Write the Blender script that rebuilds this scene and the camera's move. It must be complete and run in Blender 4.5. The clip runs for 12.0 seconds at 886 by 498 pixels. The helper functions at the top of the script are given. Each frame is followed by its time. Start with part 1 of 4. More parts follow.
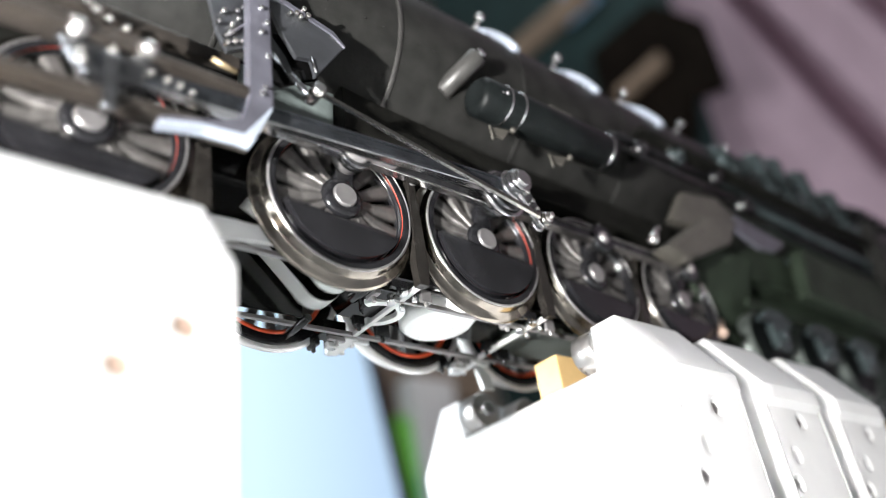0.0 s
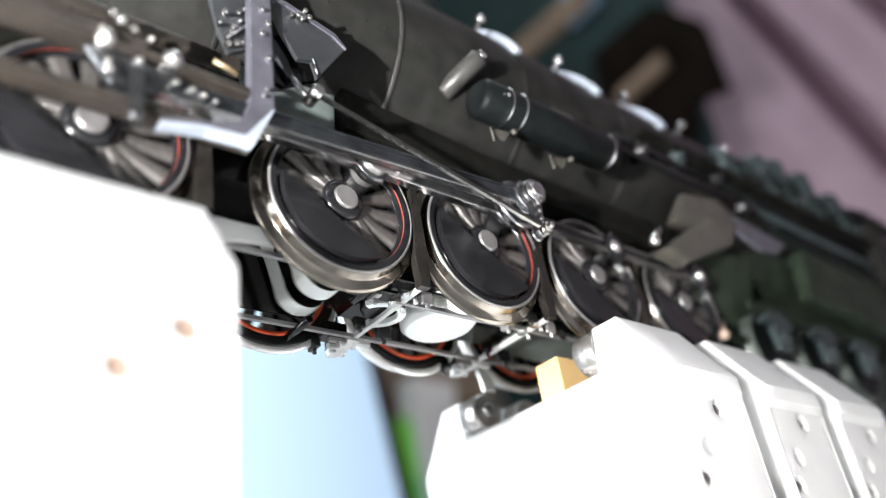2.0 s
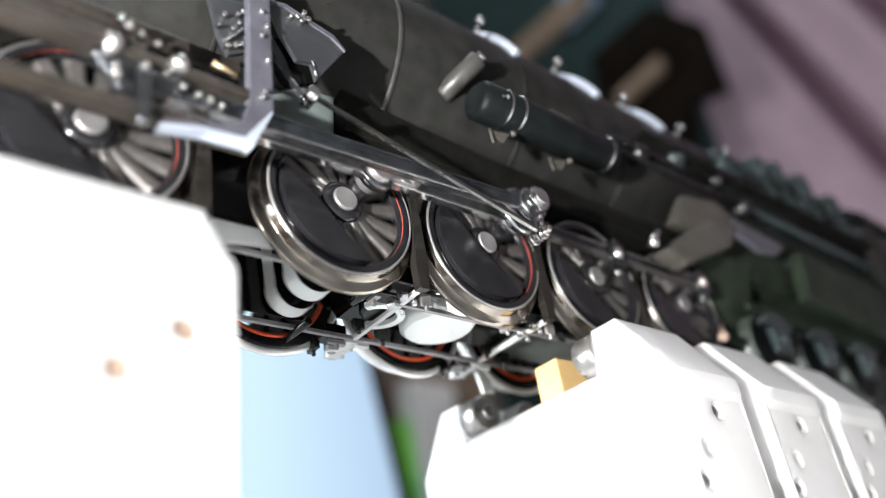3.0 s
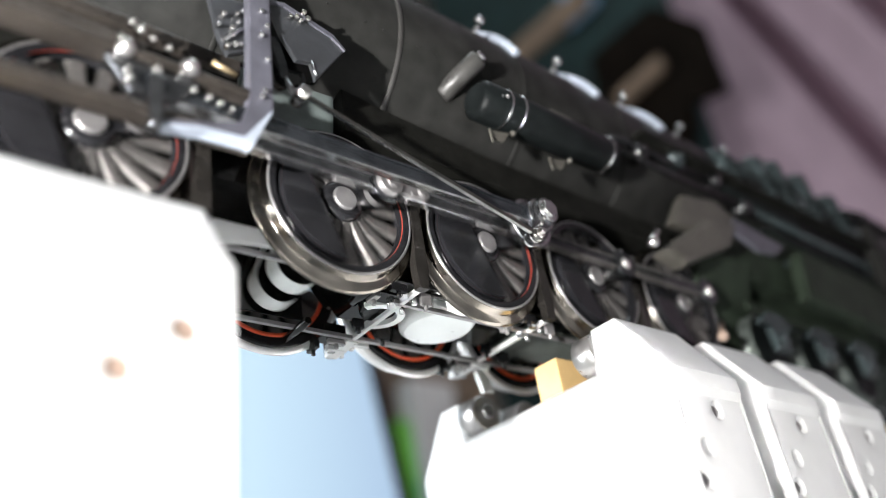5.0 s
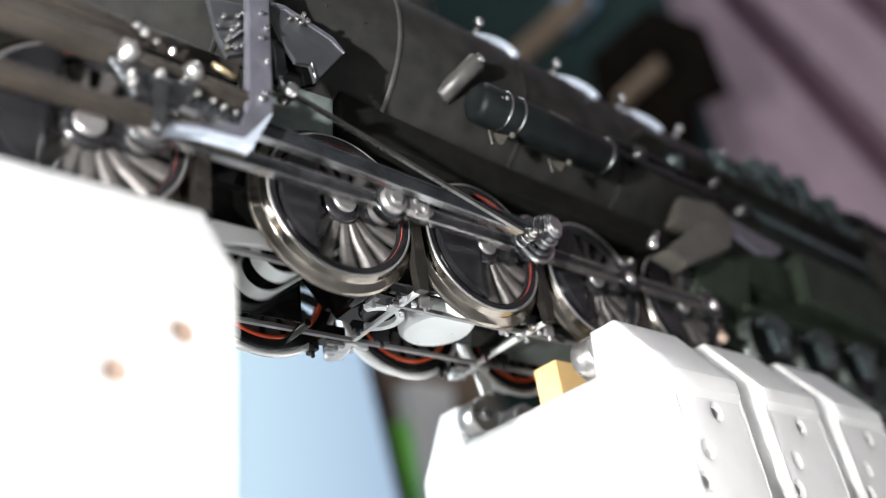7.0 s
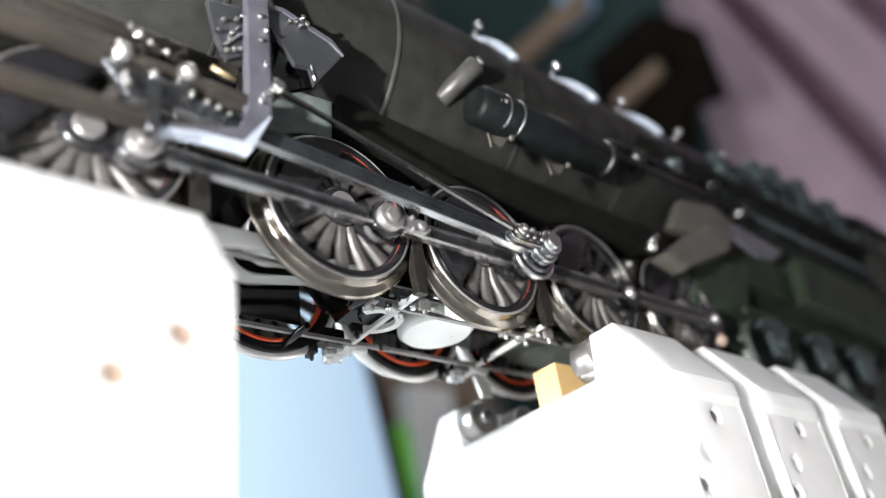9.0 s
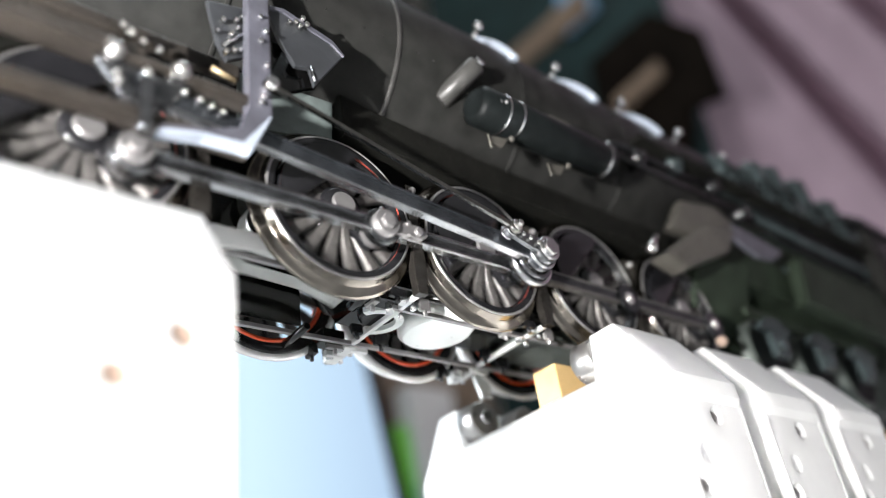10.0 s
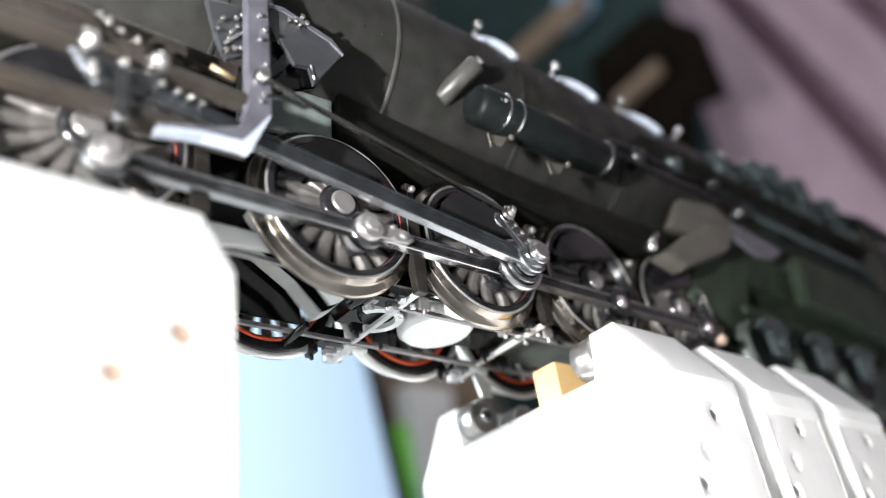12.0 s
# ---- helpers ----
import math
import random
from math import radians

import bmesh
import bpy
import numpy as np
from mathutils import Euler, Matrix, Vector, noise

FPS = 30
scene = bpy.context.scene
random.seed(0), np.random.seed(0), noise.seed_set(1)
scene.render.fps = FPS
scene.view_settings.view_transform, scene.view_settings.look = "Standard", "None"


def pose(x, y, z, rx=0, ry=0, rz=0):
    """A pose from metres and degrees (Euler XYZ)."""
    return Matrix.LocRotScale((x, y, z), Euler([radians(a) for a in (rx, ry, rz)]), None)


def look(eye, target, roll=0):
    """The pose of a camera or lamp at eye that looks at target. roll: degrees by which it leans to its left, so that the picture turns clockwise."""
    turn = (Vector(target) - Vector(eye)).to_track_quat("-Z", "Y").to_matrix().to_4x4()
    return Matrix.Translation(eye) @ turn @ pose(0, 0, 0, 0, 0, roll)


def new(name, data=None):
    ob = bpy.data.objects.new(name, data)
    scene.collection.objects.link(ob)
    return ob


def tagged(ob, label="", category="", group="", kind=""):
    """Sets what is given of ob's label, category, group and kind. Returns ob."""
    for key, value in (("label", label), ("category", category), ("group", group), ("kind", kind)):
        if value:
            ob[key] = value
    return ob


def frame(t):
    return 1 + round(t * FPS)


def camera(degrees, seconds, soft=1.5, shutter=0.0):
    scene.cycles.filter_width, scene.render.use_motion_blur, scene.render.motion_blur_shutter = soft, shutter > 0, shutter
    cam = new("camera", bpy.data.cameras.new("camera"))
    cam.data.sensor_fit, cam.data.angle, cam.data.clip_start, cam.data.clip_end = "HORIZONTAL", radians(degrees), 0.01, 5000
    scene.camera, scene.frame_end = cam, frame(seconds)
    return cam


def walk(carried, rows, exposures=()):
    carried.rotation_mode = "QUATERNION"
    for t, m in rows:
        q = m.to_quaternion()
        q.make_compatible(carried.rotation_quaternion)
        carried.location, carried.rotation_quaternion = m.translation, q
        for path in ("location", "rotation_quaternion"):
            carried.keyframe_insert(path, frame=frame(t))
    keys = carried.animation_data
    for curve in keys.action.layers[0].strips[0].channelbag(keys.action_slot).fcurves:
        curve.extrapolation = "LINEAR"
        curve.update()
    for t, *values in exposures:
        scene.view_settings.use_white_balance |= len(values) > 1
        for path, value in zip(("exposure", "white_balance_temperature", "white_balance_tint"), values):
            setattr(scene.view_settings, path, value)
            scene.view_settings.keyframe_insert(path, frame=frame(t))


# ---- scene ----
# One unit of the plan is 0.79 mm; wheel two's hub is the plan's origin, 66 units above the table.
K = 0.00079
Z0 = 66.0


def W(x, y, z):
    return Vector((x * K, y * K, (z + Z0) * K))


def P(x, y, z):
    return Vector((x * K, y * K, z * K))


cam = camera(60.02, 12.0, soft=0.5, shutter=0.5)
cam.data.dof.use_dof = True
cam.data.dof.focus_distance = 0.0755
cam.data.dof.aperture_fstop = 13.5
EYE = W(-42.74, -61.77, -52.41)
RIGHT = Vector((0.778, -0.613, -0.137)).normalized()
BACK = -Vector((0.588, 0.634, 0.503)).normalized()
UP = BACK.cross(RIGHT).normalized()
RIGHT = UP.cross(BACK)
BASE = Matrix((RIGHT, UP, BACK)).transposed().to_4x4()
FOCUS = 1357.4
# slow sag of the phone: seconds, drift sideways and downwards
SAG = [(0, 0, 0), (0.5, 0.5, 0.3), (1, 1.2, -0.8), (1.5, 1.5, 0.2), (2, 2, 2.8), (2.5, 2, 3.2), (3, 0.4, 6), (5, -0.2, 5.4), (5.5, 0.6, 5.5),
       (6, -0.4, 6.6), (6.5, 0.2, 7.8), (7, -1, 8.8), (9, -2.6, 13.6), (9.5, -2.4, 14.6), (10, -2.4, 14.9), (10.5, -3.2, 13.8), (11, -3.2, 12.2),
       (11.5, -3.4, 12), (12, -3, 12.4)]
rows = []
for t, dx, dy in SAG:
    turn = Matrix.Rotation(dx / FOCUS, 4, "Y") @ Matrix.Rotation(dy / FOCUS, 4, "X")
    rows.append((t, Matrix.Translation(EYE) @ BASE @ turn))
walk(cam, rows, exposures=[(0, 0.06), (2, 0.05), (2.5, 0.06), (3, -0.07), (5, -0.18), (5.5, 0.05), (6, -0.17), (6.5, 0.05), (7, -0.29), (9, -0.15), (10.5, 0.0), (12, 0.05)])

# ---- light ----
world = bpy.data.worlds.new("room_light")
scene.world = world
world.use_nodes = True
world.node_tree.nodes["Background"].inputs[0].default_value = (0.85, 0.9, 1.0, 1)
world.node_tree.nodes["Background"].inputs[1].default_value = 0.12


def area_lamp(name, eye, target, size, power, color):
    d = bpy.data.lights.new(name, "AREA")
    d.shape, d.size, d.energy, d.color = "DISK", size, power, color
    ob = new(name, d)
    ob.matrix_world = look(eye, target)
    return ob


area_lamp("desk_lamp_light", W(-132, -66, -55), W(10, -5, -5), 0.0045, 0.72, (1.0, 0.98, 0.96))
# added overhead fill that brightens curtain and room; no fitting is known
area_lamp("overhead_fill_light", W(300, -200, 2380), W(300, -200, 0), 0.9, 9.5, (0.86, 0.95, 1.0))
# added fill from the far left for posts and far wheels; no window there
area_lamp("side_fill_light", W(-520, 260, 40), W(0, 5, -8), 0.30, 5.0, (0.93, 0.97, 1.0))

# ---- materials ----


def material(name, color, rough=0.5, metal=0.0, vary=0.15, scale=300.0, bump=0.05, coat=0.0, spec=0.5, fine=6.0, emit=0.0):
    m = bpy.data.materials.new(name)
    m.use_nodes = True
    nt = m.node_tree
    b = nt.nodes["Principled BSDF"]
    b.inputs["Metallic"].default_value = metal
    b.inputs["Coat Weight"].default_value = coat
    b.inputs["Coat Roughness"].default_value = 0.08
    b.inputs["Specular IOR Level"].default_value = spec
    co = nt.nodes.new("ShaderNodeTexCoord")
    n1 = nt.nodes.new("ShaderNodeTexNoise")
    n1.inputs["Scale"].default_value = scale
    n1.inputs["Detail"].default_value = 5
    n2 = nt.nodes.new("ShaderNodeTexNoise")
    n2.inputs["Scale"].default_value = scale * fine
    n2.inputs["Detail"].default_value = 3
    nt.links.new(co.outputs["Object"], n1.inputs["Vector"])
    nt.links.new(co.outputs["Object"], n2.inputs["Vector"])
    ramp = nt.nodes.new("ShaderNodeValToRGB")
    lo = [max(0.0, c * (1 - vary)) for c in color]
    hi = [min(1.0, c * (1 + vary)) for c in color]
    ramp.color_ramp.elements[0].position, ramp.color_ramp.elements[1].position = 0.3, 0.7
    ramp.color_ramp.elements[0].color, ramp.color_ramp.elements[1].color = (*lo, 1), (*hi, 1)
    nt.links.new(n1.outputs["Fac"], ramp.inputs["Fac"])
    nt.links.new(ramp.outputs["Color"], b.inputs["Base Color"])
    mr = nt.nodes.new("ShaderNodeMapRange")
    mr.inputs["To Min"].default_value, mr.inputs["To Max"].default_value = max(0.03, rough * 0.75), min(1, rough * 1.25)
    nt.links.new(n2.outputs["Fac"], mr.inputs["Value"])
    nt.links.new(mr.outputs["Result"], b.inputs["Roughness"])
    bp = nt.nodes.new("ShaderNodeBump")
    bp.inputs["Strength"].default_value = bump
    bp.inputs["Distance"].default_value = 0.0002
    nt.links.new(n2.outputs["Fac"], bp.inputs["Height"])
    nt.links.new(bp.outputs["Normal"], b.inputs["Normal"])
    if emit:
        b.inputs["Emission Color"].default_value = (*color, 1)
        b.inputs["Emission Strength"].default_value = emit
    return m


BOILER = material("satin_black_boiler_paint", (0.0185, 0.0185, 0.0175), 0.42, vary=0.3, scale=350, bump=0.12, spec=0.08)
# boiler paint lifted to grey for the lit check valve and lit band
VALVEGREY = material("lit_grey_valve_and_band", (0.045, 0.044, 0.042), 0.4, vary=0.3, scale=350, bump=0.12)
TANKPAINT = material("blue_black_tank_paint", (0.007, 0.0086, 0.0088), 0.42, vary=0.3, scale=400, bump=0.1, spec=0.1)
# matt black, darkened to hold the shade under the boiler
SHADOWBLACK = material("matt_black_in_shade", (0.007, 0.007, 0.006), 0.6, vary=0.4, scale=300, bump=0.1, spec=0.12)
FITTING = material("grey_green_fitting_metal", (0.045, 0.06, 0.063), 0.32, metal=0.35, vary=0.4, scale=200, bump=0.1)
OLIVE = material("olive_black_casing", (0.022, 0.030, 0.021), 0.5, vary=0.4, scale=200, bump=0.1, spec=0.1)
BLACK = material("black_plastic", (0.006, 0.006, 0.007), 0.24, vary=0.3, scale=500, bump=0.08)
FRAME = material("black_frame_casting", (0.004, 0.004, 0.004), 0.10, vary=0.3, scale=500, bump=0.05)
HANGER = material("brown_black_hanger_metal", (0.032, 0.029, 0.026), 0.22, metal=0.5, vary=0.3, scale=500, bump=0.12)
GLOSS = material("glossy_black_wheel_centre", (0.011, 0.011, 0.0125), 0.16, vary=0.3, scale=400, bump=0.05)
SPOKE = material("grey_spoke_casting", (0.115, 0.109, 0.105), 0.38, metal=0.5, vary=0.35, scale=900, bump=0.3)
ROD = material("dark_nickel_rod_metal", (0.19, 0.195, 0.205), 0.13, metal=0.95, vary=0.3, scale=600, bump=0.2)
# darker copy of the rod metal; on the link it is the yoke's shade
SIDEROD = material("dim_rod_metal", (0.07, 0.075, 0.08), 0.2, metal=0.85, vary=0.3, scale=600, bump=0.15)
ECCROD = material("polished_thin_rod_steel", (0.34, 0.33, 0.31), 0.14, metal=1.0, vary=0.25, scale=500, bump=0.2)
MAINROD = material("blue_black_rod_metal", (0.08, 0.088, 0.1), 0.24, metal=0.85, vary=0.4, scale=450, bump=0.3)
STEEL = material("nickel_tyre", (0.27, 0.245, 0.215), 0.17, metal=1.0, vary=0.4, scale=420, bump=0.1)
# paler copy of the tyre metal: stronger light on the far tyres, in colour
FARTYRE = material("lit_far_tyre", (0.88, 0.88, 0.87), 0.3, metal=0.35, vary=0.15, scale=350, bump=0.05)
CHROME = material("bright_steel", (0.75, 0.75, 0.76), 0.15, metal=1.0, vary=0.1, scale=600, bump=0.08)
AXLE = material("blackened_axle", (0.02, 0.02, 0.02), 0.3, metal=0.3, vary=0.2, scale=600)
BRIGHT = material("polished_rod_edge", (0.62, 0.62, 0.63), 0.18, metal=1.0, vary=0.15, scale=600, bump=0.08)
MIRROR = material("polished_bolt_metal", (0.85, 0.83, 0.80), 0.07, metal=1.0, vary=0.08, scale=600, bump=0.12)
BOLT = material("bright_bolt_steel", (0.9, 0.88, 0.86), 0.26, metal=1.0, vary=0.1, scale=600, bump=0.06)
HUBCAP = material("dull_steel_axle_end", (0.33, 0.32, 0.32), 0.35, metal=0.7, vary=0.15, scale=600, bump=0.1)
BRASS = material("brass", (0.66, 0.46, 0.21), 0.4, metal=0.3, vary=0.1, scale=300, bump=0.05)
# colour of the drain cock, also the shade inside the front block's holes
TANPLUG = material("tan_hole_shade_and_cock", (0.38, 0.28, 0.225), 0.5, metal=0.2, vary=0.15, scale=400, bump=0.05)
DIMBRASS = material("tarnished_brass", (0.36, 0.28, 0.17), 0.4, metal=0.6, vary=0.2, scale=300, bump=0.05)
LAGGING = material("grey_lagging", (0.075, 0.07, 0.06), 0.5, vary=0.2, scale=300)
# one red line in two tones: dim on near wheels, lit on far ones
DIMRED = material("dim_near_red_line", (0.26, 0.032, 0.018), 0.5, vary=0.2, scale=400, bump=0.02)
RED = material("lit_far_red_line", (0.72, 0.09, 0.03), 0.3, vary=0.1, scale=400, bump=0.02)
WHITE = material("white_printed_plastic", (0.82, 0.82, 0.82), 0.45, vary=0.04, scale=180, bump=0.08)
WHITE.node_tree.nodes["Principled BSDF"].inputs["Subsurface Weight"].default_value = 0.85
WHITE.node_tree.nodes["Principled BSDF"].inputs["Subsurface Radius"].default_value = (0.006, 0.006, 0.0062)
WHITE.node_tree.nodes["Principled BSDF"].inputs["Subsurface Scale"].default_value = 1.0
ROLLER = material("satin_roller_steel", (0.50, 0.49, 0.48), 0.3, metal=0.9, vary=0.06, scale=200, bump=0.02)
# pale tone holds the backlight on sand pipes and light on the yoke edge
SANDPIPE = material("pale_lit_pipe_and_edge", (0.42, 0.47, 0.55), 0.4, metal=0.2, vary=0.15, scale=200, bump=0.05)
PALE = material("pale_grey_metal", (0.80, 0.83, 0.82), 0.3, metal=0.2, vary=0.08, scale=120, bump=0.02)
BRACKET = material("grey_violet_bracket", (0.09, 0.09, 0.11), 0.36, metal=0.15, vary=0.25, scale=400, bump=0.15)
BLUEBLACK = material("blue_black_plate", (0.032, 0.034, 0.038), 0.35, vary=0.25, scale=400, bump=0.12)
TEALPLATE = material("teal_grey_plate_paint", (0.13, 0.155, 0.15), 0.4, vary=0.35, scale=350, bump=0.15)
BROWNBLACK = material("brown_grey_metal", (0.045, 0.039, 0.034), 0.3, metal=0.4, vary=0.3, scale=300, bump=0.08)
MAUVE = material("mauve_curtain_cloth", (0.545, 0.39, 0.465), 0.9, vary=0.1, scale=20, bump=0.1)
TEAL = material("dark_teal_fabric", (0.016, 0.042, 0.042), 0.8, vary=0.3, scale=15, bump=0.1)
TAN = material("tan_wood", (0.32, 0.23, 0.165), 0.6, vary=0.2, scale=25, bump=0.05)
BEAMDARK = material("dull_green_grey_cover", (0.10, 0.115, 0.105), 0.3, metal=0.3, vary=0.35, scale=250)
BEAM = material("grey_beam_metal", (0.66, 0.67, 0.67), 0.34, metal=0.3, vary=0.12, scale=150, bump=0.02)
UMBER = material("dark_brown_wood", (0.012, 0.009, 0.007), 0.8, vary=0.3, scale=25, bump=0.05, spec=0.03)
SKYBLUE = material("light_blue_board", (0.35, 0.62, 0.92), 0.7, vary=0.05, scale=8, bump=0.02)
PLASTER = material("room_plaster", (0.55, 0.53, 0.5), 0.9, vary=0.05, scale=6, bump=0.05)
TABLE = material("white_desk_laminate", (0.8, 0.8, 0.79), 0.4, vary=0.05, scale=20, bump=0.03)
LIME = material("lime_green_plastic", (0.25, 0.75, 0.08), 0.5, vary=0.1, scale=20, bump=0.02)
OFFWHITE = material("off_white_paper", (0.86, 0.83, 0.80), 0.8, vary=0.05, scale=20, bump=0.02)

# ---- mesh helpers ----


def box(bm, x0, x1, y0, y1, z0, z1, bevel=0.0):
    vs = [bm.verts.new((x, y, z)) for x in (x0, x1) for y in (y0, y1) for z in (z0, z1)]
    fs = [bm.faces.new([vs[i] for i in f]) for f in ((0, 1, 3, 2), (4, 6, 7, 5), (0, 4, 5, 1), (2, 3, 7, 6), (0, 2, 6, 4), (1, 5, 7, 3))]
    if bevel:
        es = list({e for f in fs for e in f.edges})
        bmesh.ops.bevel(bm, geom=es, offset=bevel, segments=2, affect="EDGES", profile=0.6)


def tube(bm, a, b, r, r2=None, n=20, bevel=0.0):
    """A solid round bar from a to b."""
    a, b = Vector(a), Vector(b)
    r2 = r if r2 is None else r2
    q = (b - a).to_track_quat("Z", "Y").to_matrix()
    stations = [(a, r), (b, r2)]
    if bevel:
        d = (b - a).normalized() * bevel
        stations = [(a, r - bevel), (a + d, r), (b - d, r2), (b, r2 - bevel)]
    rings = []
    for c, rad in stations:
        rings.append([bm.verts.new(c + q @ Vector((rad * math.cos(2 * math.pi * i / n), rad * math.sin(2 * math.pi * i / n), 0))) for i in range(n)])
    for r0, r1 in zip(rings, rings[1:]):
        for i in range(n):
            bm.faces.new((r0[i], r0[(i + 1) % n], r1[(i + 1) % n], r1[i])).smooth = True
    bm.faces.new(rings[0][::-1])
    bm.faces.new(rings[-1])


def ball(bm, c, r):
    made = bmesh.ops.create_uvsphere(bm, u_segments=14, v_segments=8, radius=r)
    bmesh.ops.translate(bm, verts=made["verts"], vec=Vector(c))
    for v in made["verts"]:
        for f in v.link_faces:
            f.smooth = True


def sweep(bm, pts, r, n=12):
    """A round bar bent along points."""
    pts = [Vector(p) for p in pts]
    rings = []
    side = None
    for i, p in enumerate(pts):
        d = (pts[min(i + 1, len(pts) - 1)] - pts[max(i - 1, 0)]).normalized()
        if side is None:
            side = d.orthogonal().normalized()
        side = (side - d * side.dot(d)).normalized()
        up = d.cross(side)
        rings.append([bm.verts.new(p + (side * math.cos(2 * math.pi * k / n) + up * math.sin(2 * math.pi * k / n)) * r) for k in range(n)])
    for r0, r1 in zip(rings, rings[1:]):
        for k in range(n):
            bm.faces.new((r0[k], r0[(k + 1) % n], r1[(k + 1) % n], r1[k])).smooth = True
    bm.faces.new(rings[0][::-1])
    bm.faces.new(rings[-1])


def lathe(bm, profile, n=72, closed=True):
    """Turns a profile of (radius, y) about the Y axis."""
    rings = []
    for i in range(n):
        a = 2 * math.pi * i / n
        rings.append([bm.verts.new((r * math.cos(a), y, r * math.sin(a))) for r, y in profile])
    k = len(profile)
    for i in range(n):
        r0, r1 = rings[i], rings[(i + 1) % n]
        for j in range(k if closed else k - 1):
            bm.faces.new((r0[j], r1[j], r1[(j + 1) % k], r0[(j + 1) % k])).smooth = True


def prism(bm, pts, y0, y1, bevel=0.0):
    """An outline of (x, z) drawn out along Y."""
    a = [bm.verts.new((x, y0, z)) for x, z in pts]
    b = [bm.verts.new((x, y1, z)) for x, z in pts]
    n = len(pts)
    fs = [bm.faces.new(a), bm.faces.new(b[::-1])]
    for i in range(n):
        fs.append(bm.faces.new((a[i], b[i], b[(i + 1) % n], a[(i + 1) % n])))
    if bevel:
        es = list(set(fs[0].edges) | set(fs[1].edges))
        bmesh.ops.bevel(bm, geom=es, offset=bevel, segments=2, affect="EDGES", profile=0.6)


def prism_x(bm, pts, x0, x1, bevel=0.0):
    """An outline of (y, z) drawn out along X."""
    a = [bm.verts.new((x0, y, z)) for y, z in pts]
    b = [bm.verts.new((x1, y, z)) for y, z in pts]
    n = len(pts)
    fs = [bm.faces.new(a), bm.faces.new(b[::-1])]
    for i in range(n):
        fs.append(bm.faces.new((a[i], b[i], b[(i + 1) % n], a[(i + 1) % n])))
    if bevel:
        es = list(set(fs[0].edges) | set(fs[1].edges))
        bmesh.ops.bevel(bm, geom=es, offset=bevel, segments=3, affect="EDGES", profile=0.5)


def mesh_of(name, bm, mat):
    bmesh.ops.recalc_face_normals(bm, faces=bm.faces)
    bmesh.ops.scale(bm, vec=(K, K, K), verts=bm.verts)
    me = bpy.data.meshes.new(name)
    bm.to_mesh(me)
    bm.free()
    me.materials.append(mat)
    return me


def part(name, bm, mat, parent, label=""):
    ob = new(name, mesh_of(name, bm, mat))
    ob.parent = parent
    if label:
        tagged(ob, label)
    return ob


def part_mesh(name, me, parent, at=(0, 0, 0), label=""):
    ob = new(name, me)
    ob.parent = parent
    ob.location = P(*at)
    if label:
        tagged(ob, label)
    return ob


def thing(name, at, label, category, group="", kind=""):
    ob = new(name)
    ob.empty_display_size = 0.01
    ob.location = W(*at)
    return tagged(ob, label, category, group, kind)


B = bmesh.new

# ---- running gear numbers ----
PITCH = 22.45
AXLES = [-28.6, 0.0, PITCH, 2 * PITCH, 3 * PITCH]
MAIN = PITCH
THROW = 5.0
PHASE = 85.0
RETURN_R, RETURN_PHASE = 3.3, 350.0
ROD_LENGTH = 52.0
CROSS_Z = 1.5
MID_Y = 10.9


def revs(t):
    """Turns of the wheels: 1.027 s for the first, a little slower each time."""
    return (math.sqrt(1.027 ** 2 + 4 * 0.0008 * t) - 1.027) / (2 * 0.0008) - 0.024 * (1 - math.exp(-t))


def crank(t):
    return PHASE + 360.0 * revs(t)


def steps():
    return [i / 15 for i in range(181)]


# ---- the locomotive ----
loco = thing("model_locomotive", (0, 0, 0), "glossy black model steam locomotive running on white roller blocks", "model train")
moving = []


def spoke_mesh():
    bm = B()
    secs = []
    for r, h, d0, d1 in ((2.4, 0.46, 0.35, 1.8), (5.0, 0.64, 0.95, 1.8), (8.8, 0.98, 1.1, 1.8)):
        ring = []
        for s, y in ((-1, d0 + 0.25), (-0.72, d0), (0.72, d0), (1, d0 + 0.25), (1, d1), (-1, d1)):
            ring.append(bm.verts.new((r, y, s * h)))
        secs.append(ring)
    for q0, q1 in zip(secs, secs[1:]):
        for j in range(6):
            bm.faces.new((q0[j], q0[(j + 1) % 6], q1[(j + 1) % 6], q1[j]))
    bm.faces.new(secs[0])
    bm.faces.new(secs[-1][::-1])
    return mesh_of("spoke", bm, SPOKE)


SPOKE_MESH = spoke_mesh()


